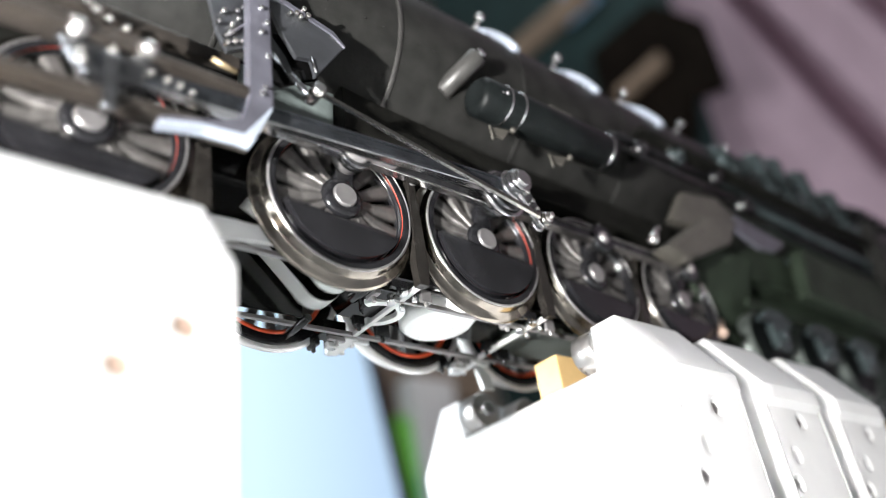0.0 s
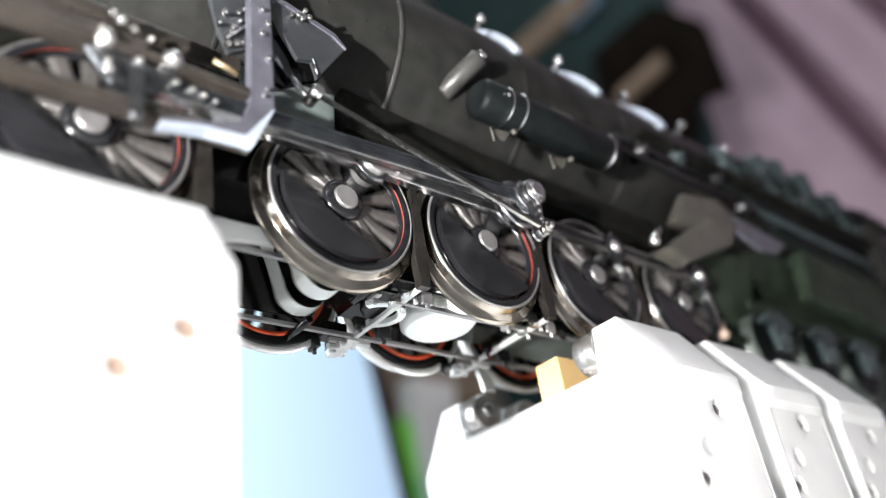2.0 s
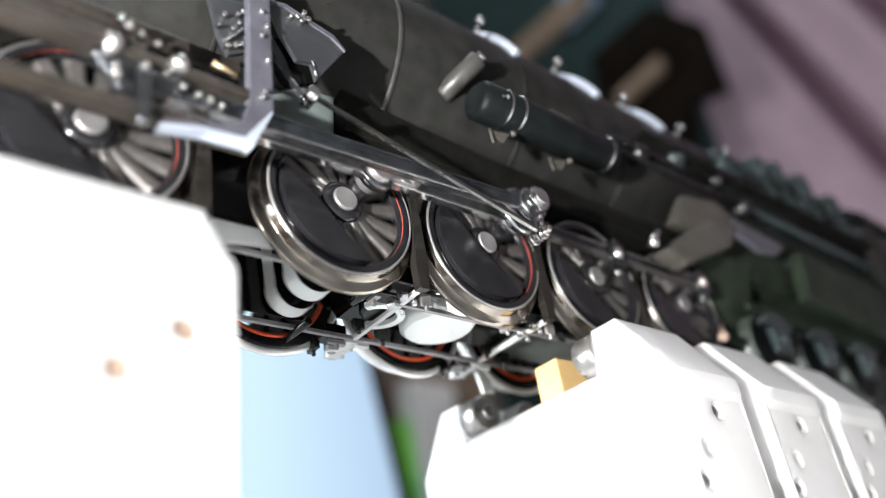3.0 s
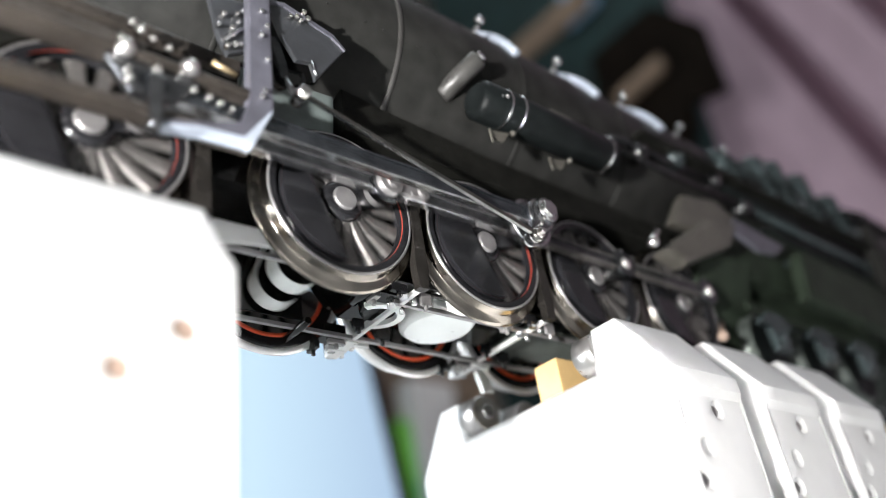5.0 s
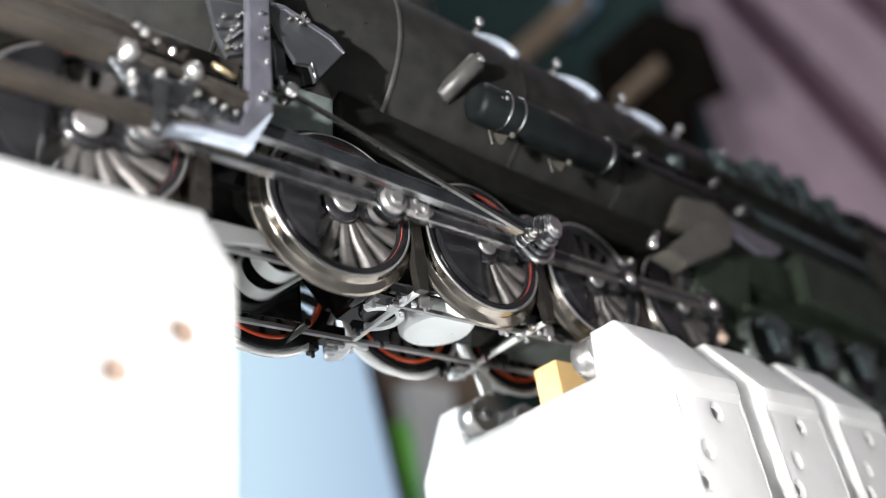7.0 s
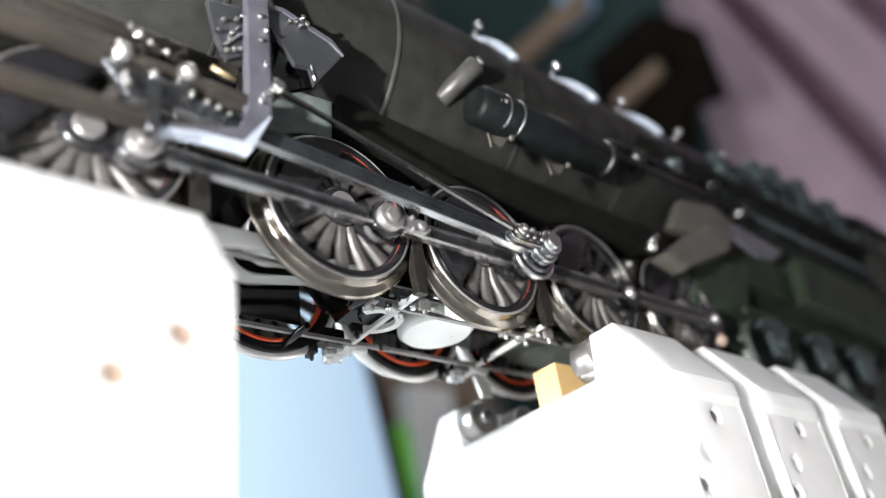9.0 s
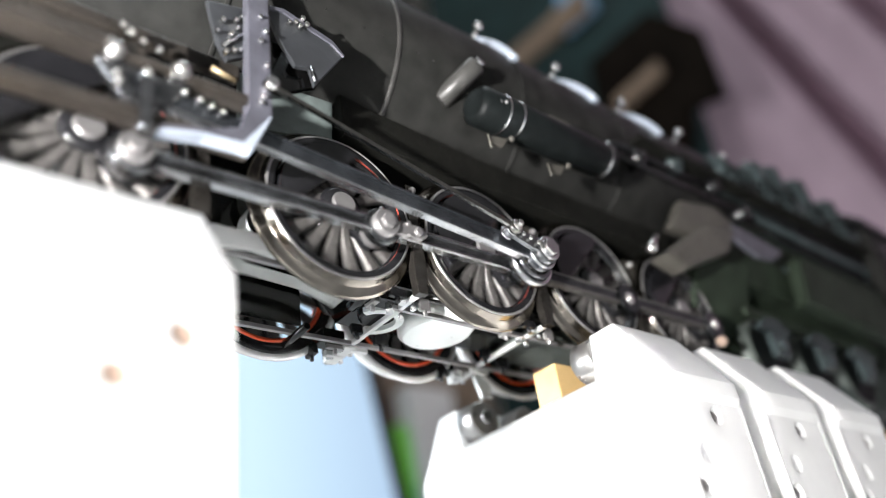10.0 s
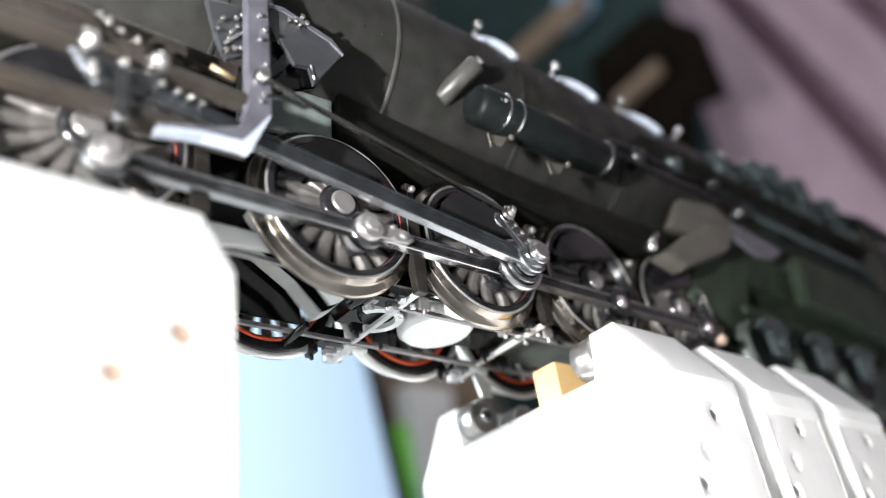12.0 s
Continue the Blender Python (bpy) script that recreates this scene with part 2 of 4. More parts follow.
def wheel_meshes(weight, far):
    out = []
    bm = B()
    # hub and spokes
    lathe(bm, [(0.3, -0.35), (2.2, -0.35), (2.75, 0.1), (2.8, 1.9), (0.3, 1.9)], 32)
    # crank boss and web
    prism(bm, [(-2.0, 0.9), (-2.0, -0.9), (THROW, -1.35), (THROW + 1.1, -0.9), (THROW + 1.5, 0), (THROW + 1.1, 0.9), (THROW, 1.35)][::-1], -0.3, 1.2, 0.15)
    out.append(("wheel", mesh_of("wheel", bm, GLOSS), ""))
    bm = B()
    lathe(bm, [(8.72, 0.2), (8.72, 0.04), (8.85, -0.02), (9.7, -0.02), (9.86, 0.06), (9.86, 0.5), (9.45, 0.5), (9.45, 2.0), (8.7, 2.0), (8.5, 1.7), (8.5, 0.75), (8.85, 0.7), (8.85, 0.2)], 80)
    if far:
        lathe(bm, [(9.0, 1.9), (10.55, 1.9), (10.55, 2.2), (10.4, 2.3), (9.2, 2.3), (9.0, 2.15)], 80)
    out.append(("rim", mesh_of("rim", bm, GLOSS), "glossy black wheel rim"))
    bm = B()
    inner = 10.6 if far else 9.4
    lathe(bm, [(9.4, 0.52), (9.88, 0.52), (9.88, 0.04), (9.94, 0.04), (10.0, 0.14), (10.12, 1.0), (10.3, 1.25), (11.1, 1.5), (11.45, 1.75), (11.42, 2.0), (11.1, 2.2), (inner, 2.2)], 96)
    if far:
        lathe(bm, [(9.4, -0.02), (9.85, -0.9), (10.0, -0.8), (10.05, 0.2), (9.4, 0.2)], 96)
    # far side takes the lit tyre colour
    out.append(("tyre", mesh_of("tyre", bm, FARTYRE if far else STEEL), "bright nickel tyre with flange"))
    if not far:
        bm = B()
        lathe(bm, [(9.56, -0.02), (9.6, -0.1), (9.74, -0.1), (9.93, 0.06), (9.9, 0.2)], 96)
        out.append(("rim_edge", mesh_of("rim_edge", bm, HUBCAP), "bright machined rim edge"))
    bm = B()
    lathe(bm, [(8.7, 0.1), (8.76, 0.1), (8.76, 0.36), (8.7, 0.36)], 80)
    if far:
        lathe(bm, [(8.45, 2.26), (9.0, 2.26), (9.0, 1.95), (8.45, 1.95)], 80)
    # far side takes the lit red
    out.append(("rim_line", mesh_of("rim_line", bm, RED if far else DIMRED), "thin red rim line"))
    bm = B()
    half = math.acos(weight / 8.35)
    pts = [(-8.35 * math.cos(a), 8.35 * math.sin(a)) for a in np.linspace(-half, half, 28)]
    prism(bm, [(float(x), float(z)) for x, z in pts], -0.75, 1.75, 0.55)
    out.append(("counterweight", mesh_of("counterweight", bm, GLOSS), "smooth black crescent counterweight"))
    bm = B()
    tube(bm, (0, -0.75, 0), (0, 0, 0), 1.6, n=28, bevel=0.2)
    out.append(("axle_end", mesh_of("axle_end", bm, HUBCAP), "dull steel axle end"))
    return out


kits = [[wheel_meshes(3.4, far), wheel_meshes(1.5, far)] for far in (False, True)]
for side in (0, 1):
    for x in AXLES:
        kit = kits[side][1 if x == MAIN else 0]
        hub = part_mesh(kit[0][0], kit[0][1], loco, (x, 0, 0), "black spoked driving wheel")
        for nm, me, lab in kit[1:]:
            if nm == "rim_line" and side == 0 and x > MAIN + 1:
                continue
            part_mesh(nm, me, hub, (0, 0, 0), lab)
        for i in range(16):
            sp = part_mesh("spoke", SPOKE_MESH, hub)
            sp.rotation_euler = (0, 2 * math.pi * (i + 0.5) / 16, 0)
        y = 0.0 if side == 0 else 2 * MID_Y

        def rows_for(x=x, y=y, side=side):
            out = []
            for t in steps():
                a = crank(t) + (90 if side else 0)
                m = Matrix.Translation(P(x, y, 0)) @ Matrix.Rotation(radians(-a), 4, "Y")
                if side:
                    m = m @ Matrix.Rotation(math.pi, 4, "X")
                out.append((t, m))
            return out
        moving.append((hub, rows_for))

# axles
for x in AXLES:
    bm = B()
    tube(bm, (x, 1.5, 0), (x, 2 * MID_Y - 1.5, 0), 1.3)
    part("axle", bm, AXLE, loco, "blackened axle")


# inside crank: two webs with a counterweight end, on the second axle
def crank_outline(k):
    pts = [(8.9 * k * math.cos(radians(a)), 8.9 * k * math.sin(radians(a))) for a in range(-36, 37, 4)]
    pts += [(2.2, 3.6 * k)]
    pts += [(-5.6 + 3.1 * k * math.cos(radians(a)), 3.1 * k * math.sin(radians(a))) for a in range(80, 281, 12)]
    pts += [(2.2, -3.6 * k)]
    return pts


bm = B()
tube(bm, (-5.6, 8.6, 0), (-5.6, 11.4, 0), 1.6, n=24)
inside = part("inside_crank", bm, AXLE, loco, "inside crank pin")
for y in (7.0, 11.7):
    bm = B()
    prism(bm, crank_outline(1.0), y + 0.12, y + 2.6)
    part("web_edge", bm, PALE, inside, "bright machined crank web edge")
    for y1, y2 in ((y, y + 0.13), (y + 2.59, y + 2.72)):
        bm = B()
        prism(bm, crank_outline(0.985), y1, y2)
        part("web_face", bm, FRAME, inside, "black crank web face")


def inside_rows():
    return [(t, Matrix.Rotation(-radians(crank(t) + 45), 4, "Y")) for t in steps()]


moving.append((inside, inside_rows))


def rod_bar(bm, length, y0, y1, h0, h1, ra, rb, flute=0.22):
    """The web and the two eyes of a fluted rod along X."""
    tube(bm, (0, y0 - 0.15, 0), (0, y1 + 0.1, 0), ra, n=28, bevel=0.2)
    tube(bm, (length, y0 - 0.15, 0), (length, y1 + 0.1, 0), rb, n=28, bevel=0.2)
    prism(bm, [(ra * 0.6, -h0 / 2 + 0.2), (length - rb * 0.6, -h1 / 2 + 0.2), (length - rb * 0.6, h1 / 2 - 0.2), (ra * 0.6, h0 / 2 - 0.2)], y0 + flute, y1 - flute)


def rod_flanges(parent, length, y0, y1, h0, h1, ra, rb, mat=BRIGHT):
    for z in (-1, 1):
        bm = B()
        prism(bm, [(ra * 0.7, z * h0 / 2), (length - rb * 0.7, z * h1 / 2), (length - rb * 0.7, z * (h1 / 2 - 0.34)), (ra * 0.7, z * (h0 / 2 - 0.34))], y0, y1, 0.1)
        part("rod_flange", bm, mat, parent, "polished rod edge")


# coupling rods on both sides
for side in (0, 1):
    for a, b in zip(AXLES, AXLES[1:]):
        bm = B()
        rod_bar(bm, b - a, -2.9, -1.7, 2.0, 2.0, 2.4, 2.4)
        rear = a >= MAIN
        rod = part("coupling_rod", bm, SIDEROD if rear else ROD, loco, "dark metal side rod")
        rod_flanges(rod, b - a, -2.9, -1.7, 2.0, 2.0, 2.4, 2.4, SPOKE if rear else BRIGHT)
        for x in ((0, b - a) if a == AXLES[0] else (b - a,)):
            bm = B()
            big = 1.75 if a + x < 1 else 1.05
            tube(bm, (x, -3.9 if big > 1.5 else -3.3, 0), (x, -0.2, 0), big, n=20, bevel=0.15)
            tube(bm, (x, -2.5 - big, 0), (x, -2.0 - big, 0), big * 0.57, n=6, bevel=0.12)
            part("crank_pin", bm, HUBCAP if big > 1.5 else (BOLT if rear else ROD), rod, "dull steel crank pin")
            bm = B()
            tube(bm, (x + 0.3, -2.3, 1.8), (x + 0.3, -2.3, 2.9), 0.5, n=10, bevel=0.12)
            tube(bm, (x - 1.5, -3.0, 1.2), (x - 1.5, -2.2, 1.2), 0.42, n=8, bevel=0.1)
            tube(bm, (x - 1.6, -3.0, -1.1), (x - 1.6, -2.2, -1.1), 0.42, n=8, bevel=0.1)
            part("oil_cup", bm, CHROME, rod, "tiny oil cup")

        if a == 0.0:
            bm = B()
            prism(bm, [(1.2, 1.0), (5.2, 0.9), (6.0, 0.3), (6.0, -0.3), (5.2, -0.9), (1.2, -1.0)][::-1], -3.5, -2.7, 0.15)
            tube(bm, (4.6, -3.9, 0), (4.6, -2.5, 0), 0.55, n=12, bevel=0.1)
            tube(bm, (3.2, -3.8, 0.8), (3.2, -2.9, 0.8), 0.3, n=8, bevel=0.06)
            tube(bm, (3.2, -3.8, -0.8), (3.2, -2.9, -0.8), 0.3, n=8, bevel=0.06)
            part("knuckle_joint", bm, HUBCAP, rod, "forked knuckle joint")

        def rows_for(a=a, side=side):
            out = []
            for t in steps():
                th = radians(crank(t) + (90 if side else 0))
                m = Matrix.Translation(P(a + THROW * math.cos(th), 2 * MID_Y if side else 0, THROW * math.sin(th)))
                if side:
                    m = m @ Matrix.Diagonal((1, 1, 1, 1)) @ Matrix.Rotation(math.pi, 4, "X")
                out.append((t, m))
            return out
        moving.append((rod, rows_for))


def pin_at(t):
    th = radians(crank(t))
    return MAIN + THROW * math.cos(th), THROW * math.sin(th)


def cross_at(t):
    px, pz = pin_at(t)
    return px - math.sqrt(ROD_LENGTH ** 2 - (pz - CROSS_Z) ** 2)


# main rod
bm = B()
rod_bar(bm, ROD_LENGTH, -6.5, -5.3, 2.0, 2.2, 1.6, 2.1, 0.16)
main_rod = part("main_rod", bm, MAINROD, loco, "long fluted dark main rod")
rod_flanges(main_rod, ROD_LENGTH, -6.5, -5.3, 2.0, 2.2, 1.6, 2.1, MAINROD)
# highlight from below, laid on the lower edge as a bright strip
bm = B()
prism(bm, [(2.0, -1.0), (50.2, -1.1), (50.2, -1.28), (2.0, -1.18)][::-1], -6.42, -5.4, 0.04)
part("rod_edge_highlight", bm, BRIGHT, main_rod, "bright strip for the highlight along the lower edge")
bm = B()
tube(bm, (ROD_LENGTH, -7.4, 0), (ROD_LENGTH, -0.3, 0), 1.2, n=24, bevel=0.2)
tube(bm, (ROD_LENGTH, -5.9, 0), (ROD_LENGTH, -5.2, 0), 1.9, n=24, bevel=0.2)
part("main_crank_pin", bm, CHROME, main_rod, "bright main crank pin")
for r, y0, y1 in ((3.7, -4.9, -3.9), (3.05, -5.5, -4.8), (2.3, -6.1, -5.4)):
    bm = B()
    lathe(bm, [(r - 0.75, y1), (r - 0.75, y0 + 0.15), (r - 0.55, y0), (r - 0.12, y0), (r, y0 + 0.15), (r, y1)], 40)
    bmesh.ops.translate(bm, verts=bm.verts, vec=(ROD_LENGTH, 0, 0))
    part("big_end_ring", bm, BRIGHT if r > 3.2 else ROD, main_rod, "stepped steel big end ring")


def main_rows():
    out = []
    for t in steps():
        px, pz = pin_at(t)
        x = cross_at(t)
        a = math.atan2(pz - CROSS_Z, px - x)
        out.append((t, Matrix.Translation(P(x, 0, CROSS_Z)) @ Matrix.Rotation(-a, 4, "Y")))
    return out


moving.append((main_rod, main_rows))

# return crank, on the main pin
R_ANG = radians(RETURN_PHASE - PHASE)
off = Vector((RETURN_R * math.cos(R_ANG) - THROW, 0, RETURN_R * math.sin(R_ANG)))
bm = B()
tube(bm, (0, -7.9, 0), (0, -6.6, 0), 2.0, n=24, bevel=0.3)
dirn = off.normalized()
nrm = Vector((-dirn.z, 0, dirn.x))
pts = [nrm * 1.15, off + nrm * 0.75, off + dirn * 0.7, off - nrm * 0.75, nrm * -1.15]
prism(bm, [(p.x, p.z) for p in pts], -7.8, -7.0, 0.12)
ret = part("return_crank", bm, ROD, loco, "bright return crank with bolts")
for r, y0, y1, sides in ((2.35, -6.95, -6.6, 32), (1.75, -8.3, -7.95, 32), (1.3, -8.8, -8.25, 6)):
    bm = B()
    tube(bm, (0, y0, 0), (0, y1, 0), r, n=sides, bevel=0.1)
    part("collar", bm, CHROME, ret, "bright stepped collar")
for k, (r, y0, y1, sides) in enumerate(((1.0, -7.0, -6.6, 24), (0.95, -8.0, -7.75, 24), (0.8, -9.1, -8.75, 6), (0.42, -9.7, -9.0, 12))):
    bm = B()
    tube(bm, (off.x, y0, off.z), (off.x, y1, off.z), r, n=sides, bevel=0.08)
    part("tip_nut", bm, MIRROR if k > 1 else CHROME, ret, "bright nut on the crank tip")
for u in (0.3, 0.52, 0.72):
    bm = B()
    c = off * u
    tube(bm, (c.x, -8.3, c.z), (c.x, -7.7, c.z), 0.3, n=8, bevel=0.07)
    part("bolt", bm, MIRROR, ret)
for p, r in ((off, 0.55), (Vector((1.1, 0, 0.7)), 0.36), (Vector((-0.9, 0, 1.0)), 0.36), (Vector((-1.1, 0, -0.7)), 0.36), (Vector((0.8, 0, -1.1)), 0.36), (Vector((0.0, 0, 0.0)), 0.5)):
    bm = B()
    tube(bm, (p.x, -8.9 if r > 0.5 else -8.25, p.z), (p.x, -7.5, p.z), r, n=8, bevel=0.08)
    part("bolt", bm, MIRROR, ret)


def ret_rows():
    out = []
    for t in steps():
        px, pz = pin_at(t)
        out.append((t, Matrix.Translation(P(px, 0, pz)) @ Matrix.Rotation(-radians(crank(t)), 4, "Y")))
    return out


moving.append((ret, ret_rows))


def tip_at(t):
    th = radians(RETURN_PHASE + 360 * revs(t))
    return MAIN + RETURN_R * math.cos(th), RETURN_R * math.sin(th)


# eccentric rod and the swinging link it drives
LINK_TOP = (-11.2, 11.6)
LINK_ARM = 6.2
ECC = math.hypot(tip_at(0)[0] + 8.0, tip_at(0)[1] - 6.3)


def link_foot_low(t):
    tx, tz = tip_at(t)
    dx, dz = tx - LINK_TOP[0], tz - LINK_TOP[1]
    d = math.hypot(dx, dz)
    a = (LINK_ARM ** 2 - ECC ** 2 + d * d) / (2 * d)
    h = math.sqrt(max(0.0, LINK_ARM ** 2 - a * a))
    ux, uz = dx / d, dz / d
    one = (LINK_TOP[0] + a * ux + h * uz, LINK_TOP[1] + a * uz - h * ux)
    two = (LINK_TOP[0] + a * ux - h * uz, LINK_TOP[1] + a * uz + h * ux)
    return one if one[1] < two[1] else two


bm = B()
rod_bar(bm, ECC, -8.7, -8.0, 0.85, 1.0, 0.8, 1.0, 0.12)
ecc = part("eccentric_rod", bm, ECCROD, loco, "thin eccentric rod")


def ecc_rows():
    out = []
    for t in steps():
        fx, fz = link_foot_low(t)
        tx, tz = tip_at(t)
        out.append((t, Matrix.Translation(P(fx, 0, fz)) @ Matrix.Rotation(-math.atan2(tz - fz, tx - fx), 4, "Y")))
    return out


moving.append((ecc, ecc_rows))
bm = B()
prism(bm, [(-0.6, 3.5), (0.6, 3.5), (0.8, 0), (0.5, -2.6), (-0.4, -2.6), (-0.4, 0)][::-1], -6.3, -5.6, 0.12)
link = part("expansion_link", bm, SIDEROD, loco, "curved expansion link")
bm = B()
tube(bm, (0, -9.2, -LINK_ARM), (0, -6.6, -LINK_ARM), 0.75, n=16, bevel=0.12)
part("link_pin", bm, CHROME, link, "bright pin")
bm = B()
tube(bm, (0, -7.0, -LINK_ARM + 0.4), (0.1, -6.2, -2.4), 0.42, n=12, bevel=0.1)
part("link_tail", bm, ROD, link, "short steel link tail")


def link_rows():
    out = []
    for t in steps():
        fx, fz = link_foot_low(t)
        a = math.atan2(fx - LINK_TOP[0], LINK_TOP[1] - fz)
        out.append((t, Matrix.Translation(P(LINK_TOP[0], 0, LINK_TOP[1])) @ Matrix.Rotation(-a, 4, "Y")))
    return out


moving.append((link, link_rows))

# crosshead with its bolts and drop lever
bm = B()
prism(bm, [(-4.5, 3.2), (-4.5, 1.4), (-2, -1.8), (2, -1.8), (4.5, 1.4), (4.5, 3.2)], -6.6, -5.4, 0.2)
cross = part("crosshead", bm, ROD, loco, "crosshead block")
for x, z, r in ((-3.0, 2.6, 1.0), (-3.5, 3.6, 0.4), (0.0, 1.2, 0.55), (3.2, 3.0, 1.1), (2.6, 2.2, 0.45), (-1.8, 5.6, 0.5), (-2.6, 6.2, 0.35), (-0.6, 5.0, 0.4), (1.0, 4.6, 0.4), (-2.4, -1.0, 0.45), (-2.6, 0.0, 0.35), (3.6, 0.2, 0.4), (5.2, 0.0, 0.35), (6.4, -0.2, 0.35), (7.6, -0.5, 0.3)):
    bm = B()
    tube(bm, (x, -7.4, z), (x, -6.4, z), r, n=8, bevel=0.12)
    ball(bm, (x, -7.3, z), r * 0.8)
    part("bolt", bm, BOLT if r > 0.7 else MIRROR, cross, "bright bolt head")
bm = B()
prism(bm, [(-0.7, 0), (0.7, 0), (0.5, -6.5), (-0.5, -6.5)], -7.9, -7.2, 0.12)
tube(bm, (0, -8.4, -6.0), (0, -6.9, -6.0), 0.6, n=12, bevel=0.1)
part("drop_lever", bm, ROD, cross, "small drop lever")


def cross_rows():
    return [(t, Matrix.Translation(P(cross_at(t), 0, CROSS_Z))) for t in steps()]


moving.append((cross, cross_rows))

# slide bars and yoke
bm = B()
box(bm, -64, -15, -7.2, -5.0, 3.6, 4.6, 0.15)
box(bm, -64, -26, -7.2, -5.0, 5.0, 5.5, 0.12)
part("slide_bar", bm, BROWNBLACK, loco, "brown-grey slide bar")
bm = B()
prism(bm, [(-64, -3.9), (-64, -2.6), (-15, -1.4), (-15, -2.6)], -7.0, -5.0, 0.15)
part("slide_bar", bm, BROWNBLACK, loco, "brown-grey slide bar")
bm = B()
prism(bm, [(-15.7, 24), (-13.1, 24), (-13.0, 2.4), (-15.9, -2.5), (-20.2, -3.0), (-24.5, -4.3), (-24.5, -3.6), (-20.2, -2.3), (-16.5, -1.0), (-15.4, 2.6)], -7.8, -6.3, 0.2)
yoke = part("guide_yoke", bm, BRACKET, loco, "grey guide yoke hanging over the slide bars")
for z in (3.4, 4.4, 9.0, 12.4, 14.2, 16.2):
    bm = B()
    tube(bm, (-14.0 + 0.4 * math.sin(z * 5), -8.2, z), (-14.0 + 0.4 * math.sin(z * 5), -7.6, z), 0.3, n=8, bevel=0.08)
    part("rivet", bm, CHROME, yoke)
# pale strip paints the light on the underside of the yoke's foot
bm = B()
prism(bm, [(-13.1, 2.0), (-15.4, -3.3), (-16.3, -3.1), (-20.2, -3.3), (-24.6, -4.55), (-24.6, -4.25), (-20.2, -3.0), (-16.3, -2.75), (-13.4, 1.9)], -7.95, -6.5, 0.1)
part("yoke_lit_edge", bm, SANDPIPE, yoke, "pale strip for the lit lower edge")
bm = B()
tube(bm, (-18.4, -4.6, 9.2), (-15.6, -4.6, 8.6), 0.36, n=12)
part("radius_rod", bm, DIMBRASS, loco, "brass-coloured radius rod")
bm = B()
prism(bm, [(-13.0, 19.6), (-10.7, 20.2), (-4.3, 18.5), (-2.75, 16.9), (-7.0, 10.2), (-7.4, 12.9), (-9.4, 12.2), (-11.2, 15.2)][::-1], -6.8, -6.2, 0.14)
hanger = part("link_plate", bm, BLUEBLACK, loco, "grey hanger plate")
# lip coloured lighter than the plate for the light on its top edge
bm = B()
prism(bm, [(-12.6, 19.95), (-10.7, 20.45), (-4.2, 18.75), (-2.6, 17.0), (-2.75, 16.75), (-4.5, 18.2), (-10.8, 19.9), (-12.6, 19.4)][::-1], -7.1, -6.75, 0.08)
part("plate_lit_lip", bm, BRACKET, hanger, "raised lip in the lighter grey of a lit edge")
for x, z, r in ((-9.3, 18.9, 0.3), (-8.3, 20.1, 0.34), (-8.75, 18.5, 0.26), (-7.8, 19.3, 0.36), (-10.2, 18.4, 0.24)):
    bm = B()
    tube(bm, (x, -7.5, z), (x, -6.7, z), r, n=8, bevel=0.08)
    part("bolt", bm, MIRROR, hanger, "tiny bright bolt")
# added black sheet: stands in for the shade on the boiler behind the plate
bm = B()
prism(bm, [(-11.7, 15.8), (-10.3, 16.4), (-8.6, 13.7), (-6.7, 14.1), (-6.0, 11.5), (-10.6, 8.4), (-11.9, 8.7)][::-1], -5.6, -4.8, 0.12)
part("hanger_shade_sheet", bm, FRAME, hanger, "black sheet standing in for the shade behind the plate")
# pin that holds the plate's lower tip
bm = B()
tube(bm, (-7.5, -6.9, 12.8), (-7.0, -6.9, 10.7), 0.16, n=8)
part("split_pin", bm, CHROME, hanger, "thin bright split pin")
# upright plate over the second wheel, facing the lamp
bm = B()
prism(bm, [(-12.0, 9.2), (0.9, 11.6), (1.4, 18.6), (-12.0, 17.6)][::-1], 2.2, 2.9, 0.15)
part("splasher_plate", bm, TEALPLATE, loco, "dull teal-grey plate above the wheel")

for y, z0, z1, x0, x1 in ((-3.4, 5.8, 8.4, -72, -16), (-4.8, 9.2, 10.8, -72, -21), (-2.2, 11.4, 13.6, -72, -14)):
    bm = B()
    box(bm, x0, x1, y, y + 1.1, z0, z1, 0.2)
    part("guide_plate", bm, BROWNBLACK, loco, "dark guide plate behind the slide bars")
bm = B()
prism(bm, [(-19.6, 17.8), (-15.2, 19.0), (-14.8, 11.6), (-17.2, 9.8), (-18.4, 12.4)][::-1], -5.9, -5.2, 0.15)
stay = part("valve_stay", bm, BLUEBLACK, loco, "grey valve gear stay full of small bolts")
for x, z, r in ((-17.9, 15.2, 0.3), (-16.9, 13.6, 0.26), (-15.2, 12.4, 0.3), (-15.7, 16.9, 0.24), (-17.5, 10.6, 0.3), (-16.2, 14.8, 0.2), (-15.9, 11.6, 0.22), (-17.2, 12.3, 0.24), (-16.6, 11.2, 0.34), (-16.4, 16.0, 0.26), (-18.5, 13.2, 0.2)):
    bm = B()
    tube(bm, (x, -6.6, z), (x, -5.8, z), r, n=8, bevel=0.07)
    part("bolt", bm, MIRROR if r > 0.25 else CHROME, stay, "tiny bright bolt")
bm = B()
tube(bm, (-17.8, -6.2, 11.4), (-14.6, -6.2, 15.6), 0.2, n=8)
part("stay_rod", bm, CHROME, stay, "thin bright stay rod")

